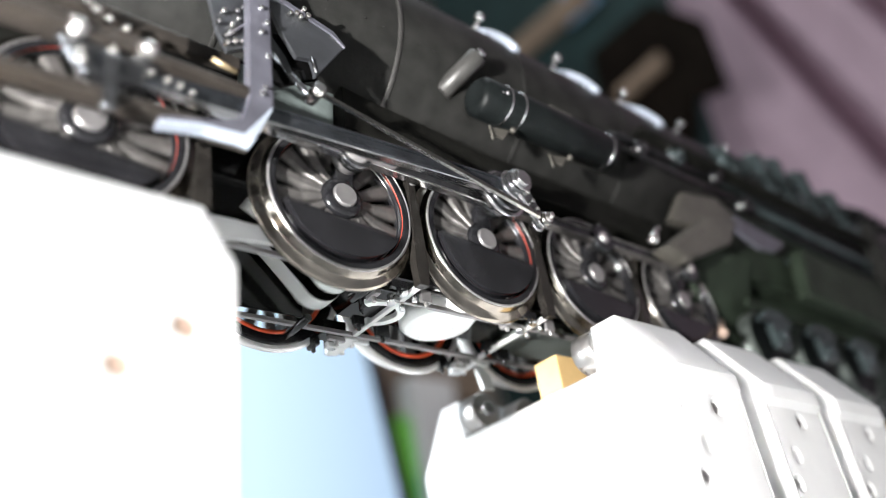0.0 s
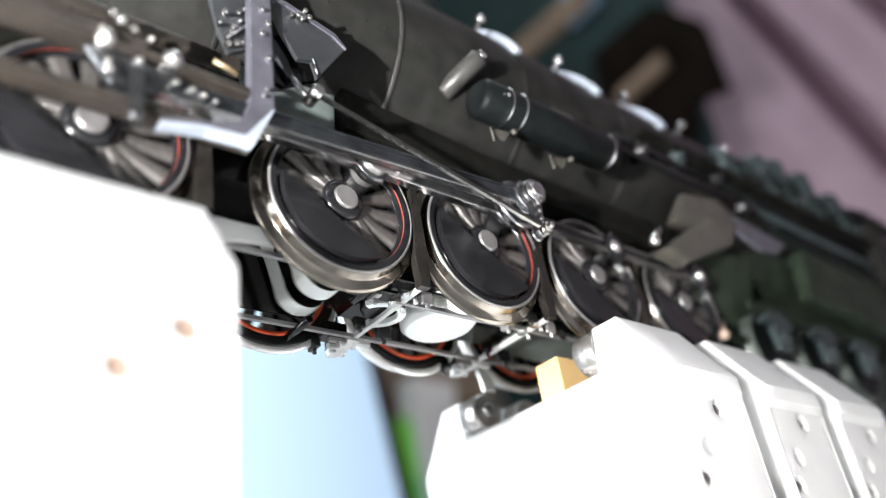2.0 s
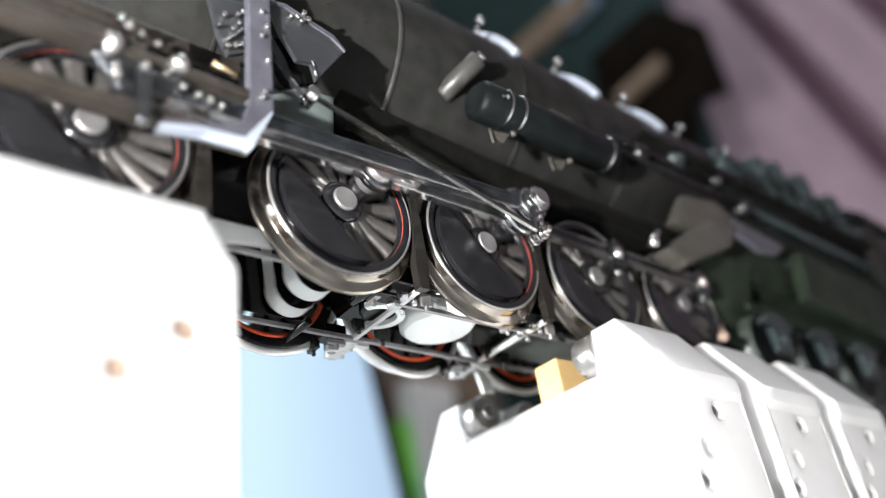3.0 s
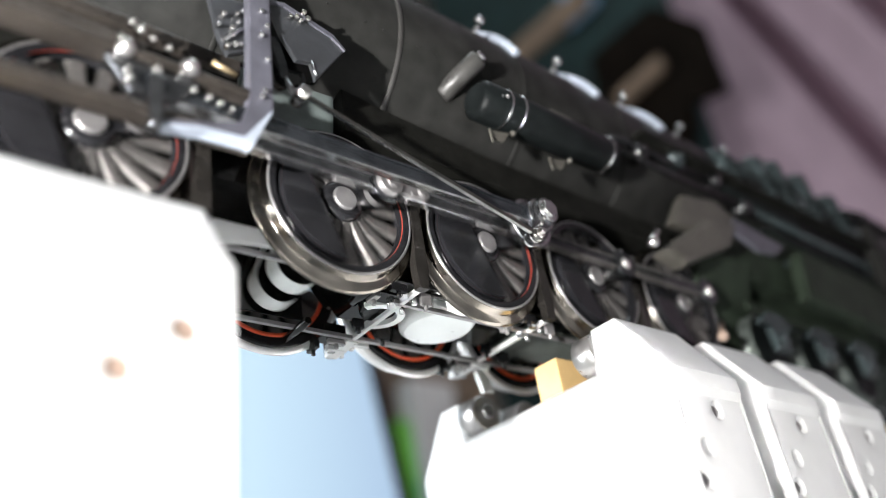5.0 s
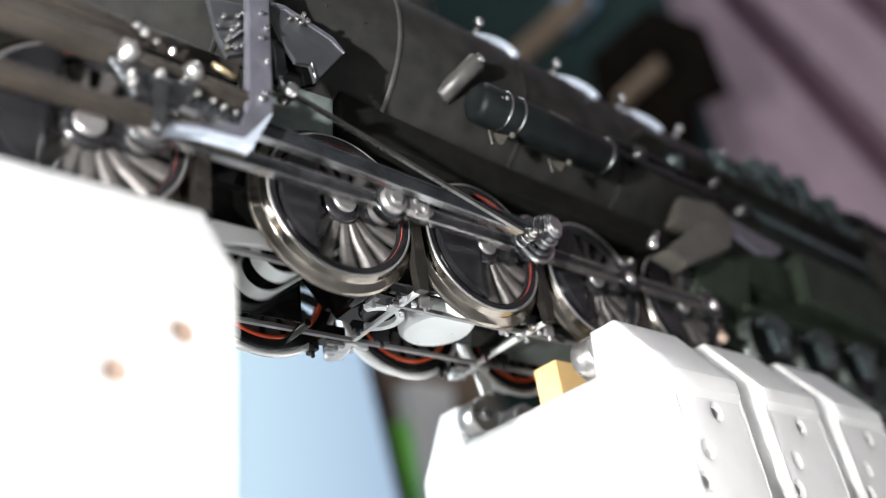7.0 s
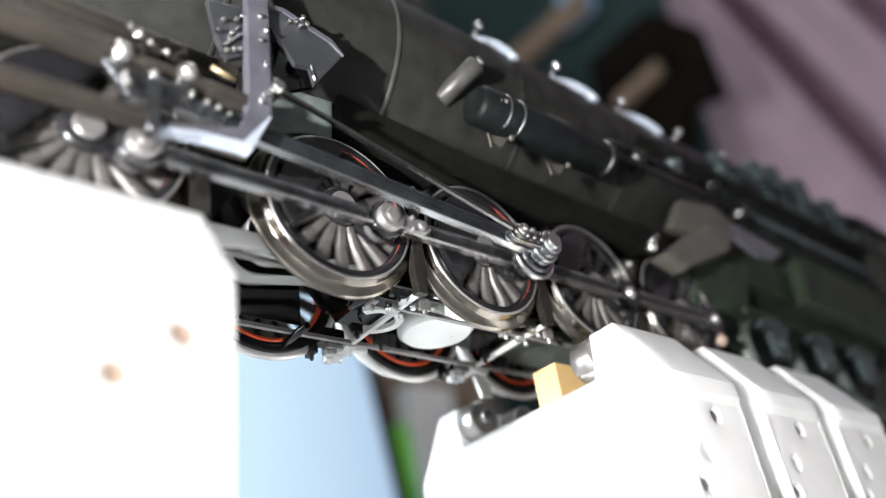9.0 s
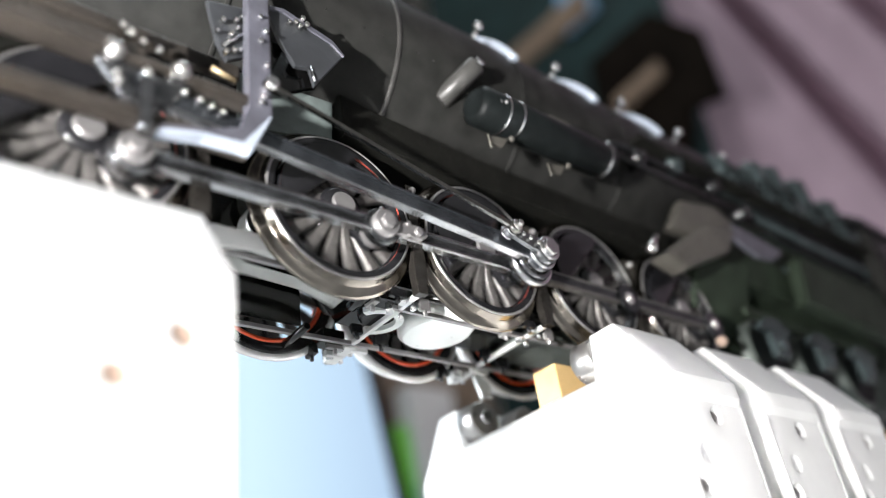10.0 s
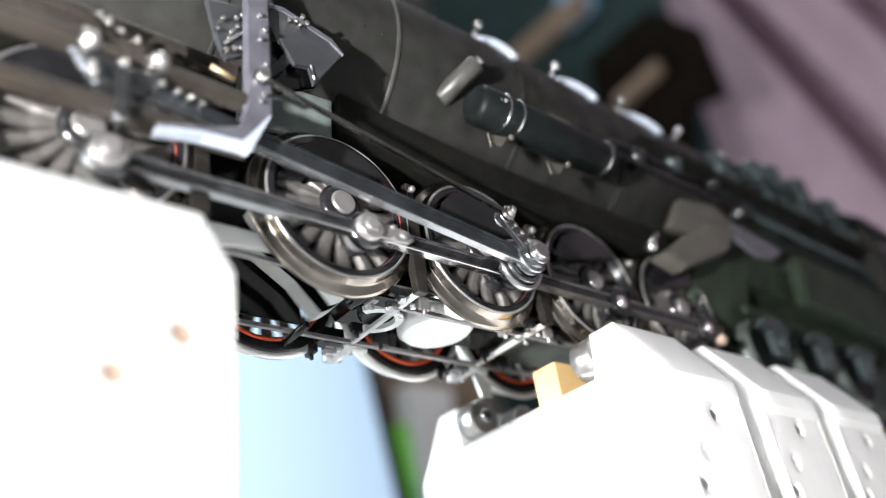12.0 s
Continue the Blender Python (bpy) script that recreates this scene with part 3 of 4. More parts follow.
# frames
for y in (3.6, 2 * MID_Y - 4.8):
    bm = B()
    prism(bm, [(-70, 8), (-70, 1.0), (-24, 1.0), (4, 1.0), (8, -4.2), (90, -4.2), (90, 8)][::-1], y, y + 1.2, 0.1)
    part("frame_plate", bm, FRAME, loco, "black main frame")
bm = B()
prism(bm, [(-46, 7), (-46, 1.8), (4, 1.8), (9, -6.0), (84, -6.0), (84, 7)][::-1], 4.8, 2 * MID_Y - 4.8, 0.3)
part("keeper_plate", bm, FRAME, loco, "glossy black keeper plate under the frame")
bm = B()
box(bm, -46, 2.6, 15.0, 15.3, -8.4, 3.0, 0.08)
part("inner_stay_plate", bm, FRAME, loco, "glossy black plate between the wheels")
bm = B()
box(bm, -70, 95, 3.1, 2 * MID_Y - 0.5, 12.4, 15, 0.2)
part("running_plate", bm, SHADOWBLACK, loco, "black chassis top")
bm = B()
prism(bm, [(1.6, 11.9), (1.6, 18.8), (7.0, 18.0), (24.0, 16.8), (72.0, 16.2), (72.0, 11.9)][::-1], 0.5, 2.9, 0.15)
part("chassis_ledge", bm, SHADOWBLACK, loco, "black ledge under the boiler")

# brake gear between the wheels
for x in (-17.2, 10.6, 32.6, 55.0):
    bm = B()
    for y in (-0.2, 2 * MID_Y - 1.0):
        prism(bm, [(x - 0.5, 6.5), (x + 0.6, 6.5), (x + 1.0, -6.8), (x + 0.7, -9.6), (x - 0.8, -9.6), (x - 0.9, -6.8)], y, y + 1.2, 0.15)
    hang = part("brake_hanger", bm, HANGER, loco, "tapered brown-black brake hanger")
    bm = B()
    ball(bm, (x + 0.1, -0.6, 5.4), 0.5)
    tube(bm, (x + 0.1, -0.5, 5.4), (x + 0.1, 0.1, 5.4), 0.38, n=10)
    part("hanger_knob", bm, HUBCAP, hang, "dull steel hanger knob")
    if x > 0:
        bm = B()
        box(bm, x - 0.35, x + 0.35, 0.3, 2 * MID_Y + 0.6, -9.5, -8.9, 0.12)
        box(bm, x - 1.0, x + 0.9, 15.9, 21.6, -9.75, -8.7, 0.15)
        box(bm, x - 2.2, x + 0.4, 18.6, 19.5, -9.9, -9.0, 0.12)
        box(bm, x + 0.3, x + 2.8, 16.2, 16.9, -9.9, -9.2, 0.12)
        part("brake_beam", bm, BEAM, loco, "pale cross beam")
        bm = B()
        for y in (2.6, 5.2, 17, 19.5):
            tube(bm, (x - 1.2, y, -9.9), (x - 1.2, y, -8.6), 0.55, n=8)
            tube(bm, (x + 0.9, y + 0.7, -10.0), (x + 0.9, y + 0.7, -8.8), 0.35, n=8)
        part("beam_bolts", bm, CHROME, loco, "bright bolts")
for y, x0, x1 in ((15.4, -46, 80), (4.6, 9.5, 56), (3.6, -46, 4)):
    bm = B()
    box(bm, x0, x1, y, y + 0.6, (-9.5 if y > 4 else -7.9), (-8.9 if y > 4 else -7.3), 0.1)
    part("brake_pull_rod", bm, HUBCAP, loco, "thin pull rod")
bm = B()
tube(bm, (20.0, 9.2, -9.2), (20.0, 9.2, -5.8), 5.3, n=48, bevel=0.7)
part("gear_cover", bm, PALE, loco, "pale round gear cover")
bm = B()
ring = [(10.2 + (3.6 - 1.0 * k) * math.cos(radians(a)), 9.4 + (3.4 - 1.0 * k) * math.sin(radians(a))) for k, order in ((0, 1), (1, -1)) for a in range(-150, 91, 15)[::order]]
a0 = [bm.verts.new((x, y, -9.1)) for x, y in ring]
a1 = [bm.verts.new((x, y, -8.4)) for x, y in ring]
n = len(ring) // 2
for p in range(n - 1):
    q = 2 * n - 1 - p
    bm.faces.new((a0[p], a0[p + 1], a0[q - 1], a0[q]))
    bm.faces.new((a1[p], a1[q], a1[q - 1], a1[p + 1]))
for p in range(2 * n):
    q = (p + 1) % (2 * n)
    bm.faces.new((a0[p], a0[q], a1[q], a1[p]))
part("spring_loop", bm, PALE, loco, "pale flat spring loop")
bm = B()
tube(bm, (10.2, 9.4, -8.6), (10.2, 9.4, -6.0), 2.3, n=32, bevel=0.3)
part("gear_boss", bm, BLACK, loco, "black round boss in the loop")
bm = B()
box(bm, 3.0, 9.2, 3.4, 5.8, -9.2, -6.2, 0.25)
tube(bm, (5.2, 2.6, -8.8), (5.2, 7.5, -8.8), 0.7, n=12, bevel=0.1)
tube(bm, (2.0, 12.6, -9.6), (2.0, 18.5, -9.6), 0.55, n=12, bevel=0.1)
box(bm, 6.0, 9.4, 15.5, 18.4, -9.4, -7.6, 0.2)
part("brake_cylinder", bm, FRAME, loco, "small black brake cylinder")
for x0 in (10.6, 32.6):
    for k, (dx, y, lx, ly) in enumerate(((-3.6, 1.6, 2.4, 0.7), (-4.6, 3.6, 0.8, 2.2), (-2.6, 11.5, 1.6, 0.6), (-3.4, 16.4, 2.6, 0.7), (-4.4, 18.2, 0.7, 2.4), (1.4, 2.4, 1.6, 0.6), (1.5, 12.6, 2.2, 0.6))):
        bm = B()
        box(bm, x0 + dx, x0 + dx + lx, y, y + ly, -9.6 - 0.12 * k, -8.5, 0.12)
        tube(bm, (x0 + dx + lx / 2, y + ly / 2, -10.3 - 0.12 * k), (x0 + dx + lx / 2, y + ly / 2, -9.3), 0.3, n=8, bevel=0.06)
        part("brake_bracket", bm, (BLACK, HUBCAP)[k % 2], loco, "small brake gear bracket")
bm = B()
sweep(bm, [(x, 2.9, -8.6 - 0.35 * math.sin(x * 0.28)) for x in range(12, 31)], 0.3)
part("brake_wire", bm, AXLE, loco, "thin black wire")
bm = B()
prism(bm, [(35.3, -6.3), (38.2, -7.2), (39.2, -11.8), (36.8, -12.1)][::-1], 19.8, 20.5, 0.15)
part("pickup_strip", bm, PALE, loco, "pale pickup strip hanging to the rollers")
bm = B()
box(bm, 36, 56, 6, 16, -7.6, -6.1, 0.4)
part("gearbox_cover", bm, BEAMDARK, loco, "dull grey gearbox cover")

# boiler
BY, BZ, BR = MID_Y, 32.0, 16.0


def round_x(bm, x0, x1, r, n=72, cy=BY, cz=BZ, bevel=0.3):
    tube(bm, (x0, cy, cz), (x1, cy, cz), r, n=n, bevel=bevel)


bm = B()
round_x(bm, -80, 152, BR, 96)
part("boiler", bm, BOILER, loco, "satin black boiler barrel")
for x in (-40, -16, 8.5, 33, 58, 80, 104, 128):
    bm = B()
    round_x(bm, x, x + 0.7, BR + 0.18, 96, bevel=0.08)
    # only the band where light falls gets the lit grey
    part("boiler_band", bm, VALVEGREY if 0 < x < 10 else BOILER, loco, "thin boiler band")
# air reservoir with straps
bm = B()
tube(bm, (19.5, -6.1, 20.0), (49, -6.1, 20.0), 3.0, n=40, bevel=0.9)
tank = part("air_tank", bm, TANKPAINT, loco, "long black air tank")
for x in (24.2, 26.9, 46.5):
    bm = B()
    tube(bm, (x, -6.1, 20.0), (x + 0.3, -6.1, 20.0), 3.12, n=40, bevel=0.08)
    part("strap", bm, CHROME, tank, "worn strap")
for x, z in ((21.0, 14.8), (32.7, 14.2)):
    bm = B()
    tube(bm, (x, -6.4, z), (x - 0.1, -6.6, z - 2.6), 0.2, n=8, bevel=0.05)
    prism(bm, [(x + 0.3, z), (x + 4.2, z + 0.9), (x + 2.6, z - 1.2), (x + 0.5, z - 1.3)][::-1], -6.3, -5.9, 0.08)
    ball(bm, (x + 4.6, -6.5, z + 0.9), 0.45)
    part("tank_bracket", bm, LAGGING, tank, "small grey bracket with a round stud")
bm = B()
sweep(bm, [(20.4 + 0.35 * k, -8.6 - 0.06 * k, 19.2 + 0.9 * math.sin(k * 0.5)) for k in range(7)], 0.17)
ball(bm, (23.2, -9.1, 19.6), 0.3)
part("drain_tap", bm, HUBCAP, tank, "tiny bent drain tap")
bm = B()
box(bm, 33.5, 38.2, -8.3, -7.6, 22.0, 22.5, 0.1)
part("maker_plate", bm, LAGGING, tank, "small worn plate on the tank")
bm = B()
tube(bm, (17.6, -1.6, 23.2), (20.6, -7.6, 27.0), 1.5, n=28, bevel=0.25)
valve = part("check_valve", bm, VALVEGREY, loco, "stub pipe on the boiler side")
bm = B()
tube(bm, (20.6, -7.6, 27.0), (20.75, -8.3, 27.2), 0.9, n=6, bevel=0.1)
part("nut", bm, CHROME, valve, "bright nut")
# handrail, posts and boiler pipes
bm = B()
tube(bm, (-60, -3.3, 38.6), (96, -3.3, 38.6), 0.4, n=10)
part("handrail", bm, BLACK, loco, "thin black handrail")
for x in (2, 26, 44, 62, 80, 96):
    bm = B()
    tube(bm, (x, -1.9, 38.4), (x, -4.6, 40.3), 0.4, n=10)
    ball(bm, (x, -4.8, 40.5), 0.85)
    part("handrail_post", bm, CHROME, loco, "bright handrail post")
for x in (29, 49, 68):
    bm = B()
    sweep(bm, [(x + i * 0.25, BY + (BR + 0.5) * math.cos(radians(95 + i * 4)), BZ + (BR + 0.5) * math.sin(radians(95 + i * 4))) for i in range(18)], 0.75)
    part("sand_pipe", bm, SANDPIPE, loco, "curved sand pipe over the boiler")

# firebox, ash pan, cab
bm = B()
prism_x(bm, [(-1.4, 10), (-3.0, 22), (-2.6, 30), (8, 33), (14, 33), (24, 30), (24.8, 22), (23.2, 10)], 84, 152, 0.8)
part("firebox", bm, OLIVE, loco, "olive-black firebox side")
bm = B()
prism(bm, [(55.8, 4.4), (73.5, 15.5), (84.5, 17.6), (79.0, 10.9), (61.8, 3.0)], -6.8, -3.2, 1.2)
casing = part("step_casing", bm, LAGGING, loco, "grey step casing under the firebox")
bm = B()
prism(bm, [(84.5, 18.6), (101.5, 16.8), (96.0, 13.4), (90.0, 12.6), (82.0, 14.8)], -6.6, -5.6, 0.4)
part("step_plate", bm, BRACKET, casing, "blue-grey step plate")
bm = B()
prism(bm, [(63.5, 12.4), (70.5, 20.6), (82.4, 23.0), (89.5, 19.6), (80.2, 16.0), (70.0, 13.0)], -5.2, -3.2, 0.7)
part("upper_bracket", bm, LAGGING, casing, "olive-grey bracket")
bm = B()
box(bm, 60, 152, -7.4, -2.0, 29.4, 30.4, 0.3)
part("running_board", bm, SHADOWBLACK, loco, "matt black running board along the boiler")
# pumps, valves and pipes above the running board
for x, r, z1 in ((94, 2.3, 37.5), (106, 3.2, 41.0), (114, 3.4, 42.5), (126, 3.4, 43.0), (139, 3.6, 41.0)):
    bm = B()
    tube(bm, (x, -4.6, 30.4), (x, -4.6, z1), r, r * 0.92, n=28, bevel=0.5)
    pump = part("air_pump", bm, FITTING, loco, "grey-green pump cylinder")
    for z in (31.6, 33.2, 34.8):
        bm = B()
        tube(bm, (x, -4.6, z), (x, -4.6, z + 0.5), r * 1.12, n=28, bevel=0.12)
        part("cooling_rib", bm, TANKPAINT, pump)
    bm = B()
    tube(bm, (x, -4.6, z1 - 0.1), (x, -4.6, z1 + 1.1), r * 0.45, n=6, bevel=0.15)
    part("cap_nut", bm, HUBCAP, pump, "small steel cap nut")
bm = B()
tube(bm, (90, -3.0, 36.2), (136, -3.0, 36.2), 3.3, n=36, bevel=0.6)
heater = part("feedwater_heater", bm, FITTING, loco, "dark teal-grey drum above the running board")
for x in (92.5, 101.0, 119.0, 132.5):
    bm = B()
    tube(bm, (x, -3.0, 36.2), (x + 0.8, -3.0, 36.2), 3.5, n=36, bevel=0.12)
    part("strap", bm, TANKPAINT, heater)
for x, z, b in ((100, 32.6, 2.2), (120, 33.5, 2.6), (132.5, 32.8, 2.2), (146, 33.2, 2.6)):
    bm = B()
    box(bm, x - b, x + b, -6.6, -2.4, 30.4, z + b * 0.6, 0.5)
    tube(bm, (x, -7.4, z - 0.6), (x, -6.4, z - 0.6), b * 0.5, n=12, bevel=0.15)
    part("valve_box", bm, FITTING if b > 2.4 else TANKPAINT, loco, "small grey valve box")
for k, (x0, x1, z) in enumerate(((84, 118, 27.4), (96, 150, 24.6), (102, 150, 20.5), (108, 150, 14.0))):
    bm = B()
    sweep(bm, [(x0, -2.6, z + 2.4), (x0 + 0.8, -5.0, z + 1.6), (x0 + 2.6, -5.4, z), (x1 - 2.6, -5.4, z - 0.6), (x1, -4.0, z - 2.4)], 0.75 - 0.08 * k)
    part("injector_pipe", bm, FITTING if k % 2 else TANKPAINT, loco, "bent injector pipe")
bm = B()
prism(bm, [(104, 6), (108, 17.5), (148, 17.5), (150, 4)][::-1], -6.4, -3.4, 0.8)
part("ash_pan_side", bm, OLIVE, loco, "olive-black ash pan side")
bm = B()
ball(bm, (71.0, -3.2, -6.8), 0.95)
tube(bm, (71.0, -3.0, -6.8), (80.0, 1.0, -1.0), 0.5, n=12)
part("drain_cock", bm, TANPLUG, loco, "tan metal drain cock")
bm = B()
ball(bm, (52.3, -7.0, 4.3), 1.0)
tube(bm, (52.3, -6.6, 4.3), (56.3, -6.0, 8.0), 0.6, n=12)
part("injector_knob", bm, BOLT, loco, "small warm metal knob")
bm = B()
prism_x(bm, [(-8, 10), (-8, 36.5), (-4.5, 41), (4, 45.5), (18, 45.5), (26, 41), (29.8, 36.5), (29.8, 10)], 152, 200, 0.8)
cab = part("cab", bm, BOILER, loco, "black cab")
bm = B()
prism(bm, [(157, 22), (157, 33), (168, 33), (168, 22)], -8.25, -7.9, 0.08)
part("cab_window", bm, GLOSS, cab, "dark cab window")
bm = B()
tube(bm, (155, -9.2, 16), (155, -9.2, 30), 0.4, n=10)
part("grab_rail", bm, BLACK, cab, "thin grab rail")
bm = B()
prism_x(bm, [(-9.4, 36.2), (-9.2, 38.0), (-4.5, 42.6), (4, 47), (18, 47), (26, 42.6), (31, 38.0), (31.2, 36.2)], 149, 184, 0.5)
part("cab_roof", bm, BLACK, cab, "overhanging cab roof")
for y, z, r, x0, x1 in ((-5.2, 27.5, 0.7, 52, 96), (-5.6, 24.0, 0.55, 50, 96), (-3.6, 30.5, 0.5, -10, 20)):
    bm = B()
    sweep(bm, [(x0, y + 3, z - 1.5), (x0 + 1.5, y + 0.6, z - 0.3), (x0 + 4, y, z), (x1, y, z)], r)
    part("side_pipe", bm, BLACK, loco, "thin black pipe along the boiler")
for x, z, r in ((60, 26, 1.6), (72, 29, 2.0), (84, 28, 1.7), (92, 24, 1.5)):
    bm = B()
    tube(bm, (x, -1, z), (x, -6.4, z), r, n=20, bevel=0.3)
    tube(bm, (x, -6.3, z), (x, -7.0, z), r * 0.5, n=6, bevel=0.1)
    part("washout_plug", bm, FITTING if r > 1.8 else BLACK, loco, "round plug fitting")
for x in range(-6, 80, 3):
    if x % 9 == 0:
        continue
    bm = B()
    a = radians(196)
    ball(bm, (x, BY + BR * math.cos(a), BZ + BR * math.sin(a)), 0.16)
    part("rivet", bm, BOILER, loco)
for x, r, h in ((40, 5.0, 6.0), (73, 5.5, 6.5)):
    bm = B()
    tube(bm, (x, BY, BZ + BR - 1), (x, BY, BZ + BR + h), r, r * 0.85, n=36, bevel=0.8)
    part("dome", bm, BOILER, loco, "round black boiler dome")
bm = B()
prism_x(bm, [(-3, 12), (4, -4), (18, -4), (25, 12)], 74, 92, 0.5)
part("ash_hopper", bm, OLIVE, loco, "black ash hopper")
bm = B()
box(bm, 90, 200, 3, 19, 2, 12, 0.5)
part("rear_frame", bm, OLIVE, loco, "black rear frame")
for x in (94.0, 112.0, 130.0):
    bm = B()
    lathe(bm, [(1.2, -0.2), (1.6, -0.2), (5.2, 0.5), (6.4, 0.0), (6.6, 1.1), (7.4, 1.6), (7.3, 2.0), (1.2, 2.0)], 48)
    w = part("trailing_wheel", bm, TANKPAINT, loco, "small black disc wheel")
    w.location = P(x, 0, -3.4)
    bm = B()
    lathe(bm, [(6.3, 0.0), (6.6, -0.02), (6.75, 1.1), (7.5, 1.6), (7.4, 2.1), (6.3, 2.1)], 48)
    w = part("tyre", bm, BEAMDARK, w, "dull grey tyre")
    bm = B()
    box(bm, x - 2.4, x + 2.4, -2.6, -1.0, -5.6, -0.6, 0.4)
    tube(bm, (x, -3.4, -3.2), (x, -2.4, -3.2), 1.3, n=16, bevel=0.3)
    part("axle_box", bm, FITTING, loco, "black axle box")
    bm = B()
    for i in range(4):
        box(bm, x - 5.5 + i, x + 5.5 - i, -2.6, -1.2, -0.4 + i * 0.65, 0.15 + i * 0.65, 0.08)
    part("leaf_spring", bm, FITTING, loco, "black leaf spring")
bm = B()
prism(bm, [(86, 3.5), (86, 1.8), (140, 1.8), (140, 3.5)], -2.2, -1.4, 0.1)
part("truck_frame", bm, OLIVE, loco, "black truck side frame")

bm = B()
prism_x(bm, [(-8, 2), (-8, 33), (-6, 36), (28, 36), (29.8, 33), (29.8, 2)], 206, 348, 0.8)
tender = thing("model_tender", (0, 0, 0), "black model tender coupled behind the locomotive", "model train")
part("tank", bm, BOILER, tender, "black tender tank")
bm = B()
box(bm, 206, 348, 0, 22, -8, 2, 0.5)
part("underframe", bm, FRAME, tender, "black underframe")
for x in (218, 238, 268, 288):
    bm = B()
    lathe(bm, [(1.2, -0.2), (5.2, 0.5), (6.4, 0.0), (6.6, 1.1), (7.4, 1.6), (7.3, 2.0), (1.2, 2.0)], 40)
    w = part("wheel", bm, GLOSS, tender, "small black disc wheel")
    w.location = P(x, -1.5, -3.4)

# ---- roller blocks ----
PROFILE = [(-13.2, -66), (-13.2, -24.4), (-13.9, -23.4), (-13.9, -21.4), (-7.6, -12.2), (-3.4, -12.2), (-3.0, -18.7), (24.8, -18.7), (25.2, -12.2), (29.4, -12.2), (35.7, -21.4), (35.7, -23.4), (35.0, -24.4), (35.0, -66)]


def bored(ob, cones):
    """Bores conical holes into a mesh from its near side: x, y, z, radius, depth."""
    bm = B()
    for x, y, z, r, d in cones:
        tube(bm, (x, y - 0.4, z), (x, y + d, z), r * 1.1, r * 0.72, n=28)
    bmesh.ops.recalc_face_normals(bm, faces=bm.faces)
    cut = new("cutter", mesh_of("cutter", bm, WHITE))
    cut.matrix_world = Matrix.Translation(ob.parent.location)
    mod = ob.modifiers.new("bore", "BOOLEAN")
    mod.object, mod.operation, mod.solver = cut, "DIFFERENCE", "EXACT"
    graph = bpy.context.evaluated_depsgraph_get()
    graph.update()
    me = bpy.data.meshes.new_from_object(ob.evaluated_get(graph))
    ob.modifiers.clear()
    ob.data = me
    bpy.data.objects.remove(cut)


def roller_block(x0, x1, lab, holes, bore=1.2, metal=None):
    ob = thing("roller_block", (x0, MID_Y, -66), lab, "roller stand", "roller blocks under the wheels")
    w = x1 - x0
    bm = B()
    prism_x(bm, [(y - MID_Y, z + 66) for y, z in PROFILE], 0, w, 0.35)
    body = part("body", bm, WHITE, ob, "white plastic saddle body")
    y = -13.2 - MID_Y
    bored(body, [(w * fx, y, z + 66, bore, 2.4) for fx, z, screw in holes])
    for fx, z, screw in holes:
        if screw:
            bm = B()
            tube(bm, (w * fx, y + 0.45, z + 66), (w * fx, y + 2.6, z + 66), 1.05 if metal else 0.82, n=20, bevel=0.2)
            for k in range(2):
                c, q = Vector((w * fx, y + 0.46, z + 66)), 0.14
                box(bm, c.x - (0.6 if k else q), c.x + (0.6 if k else q), c.y - 0.08, c.y + 0.1, c.z - (q if k else 0.6), c.z + (q if k else 0.6))
            part("screw", bm, metal or ROLLER, ob, "tan insert standing in for the shade in the hole" if metal else "cross-head steel screw")
    for s in (-1, 1):
        for dx in (0.17, 0.83):
            bm = B()
            y0 = s * (MID_Y + 3.2)
            y1 = s * (MID_Y - 0.5)
            z = 66 - 14.7
            tube(bm, (w * dx, y0, z), (w * dx, y1, z), 2.9, n=36, bevel=0.3)
            roller = part("roller", bm, ROLLER, ob, "satin steel roller")
            bm = B()
            tube(bm, (w * dx, y1, z), (w * dx, y1 - s * 0.7, z), 1.2, n=6, bevel=0.12)
            part("roller_nut", bm, CHROME, roller)
    bm = B()
    box(bm, 0.3, w * 0.95, -7.3, -2.9, 66 - 18.9, 66 - 13.1, 0.2)
    part("contact_block", bm, BRASS, ob, "brass contact block")
    return ob


# tan inserts here paint the shaded walls of the screw holes
front_block = roller_block(-39.5, -20.0, "white plastic roller block under the leading driving wheels", ((0.82, -26.8, True), (0.592, -30.4, True), (0.38, -35.0, False)), 1.3, TANPLUG)
bm = B()
prism(bm, [(16.0, 47.0), (16.0, 59.8), (25.2, 60.8), (33.0, 61.0), (33.0, 59.2), (27.4, 58.6), (19.4, 57.0), (19.4, 47.0)], 2.7 - MID_Y, 3.5 - MID_Y, 0.12)
part("guard_arm", bm, WHITE, front_block, "thin white guard arm")
for x, wide in ((35.6, 14.2), (56.0, 14.6), (76.4, 15.6), (138.0, 14.2)):
    roller_block(x, x + wide, "white plastic roller block with brass contact and steel rollers", ((0.58, -26.0, True), (0.26, -31.0, False), (0.115, -34.8, True)))

# ---- the room behind ----


def structure(name, bm, mat, lab):
    ob = new(name, mesh_of(name, bm, mat))
    ob.location = W(0, 0, 0)
    return tagged(ob, lab, name.split("_")[0], kind="structure")


bm = B()
box(bm, -400, 1100, -700, 900, -90, -66)
for x in (-370, 1050):
    for y in (-670, 850):
        box(bm, x - 20, x + 20, y - 20, y + 20, -900, -90)
structure("table", bm, TABLE, "white laminate desk under the roller blocks")


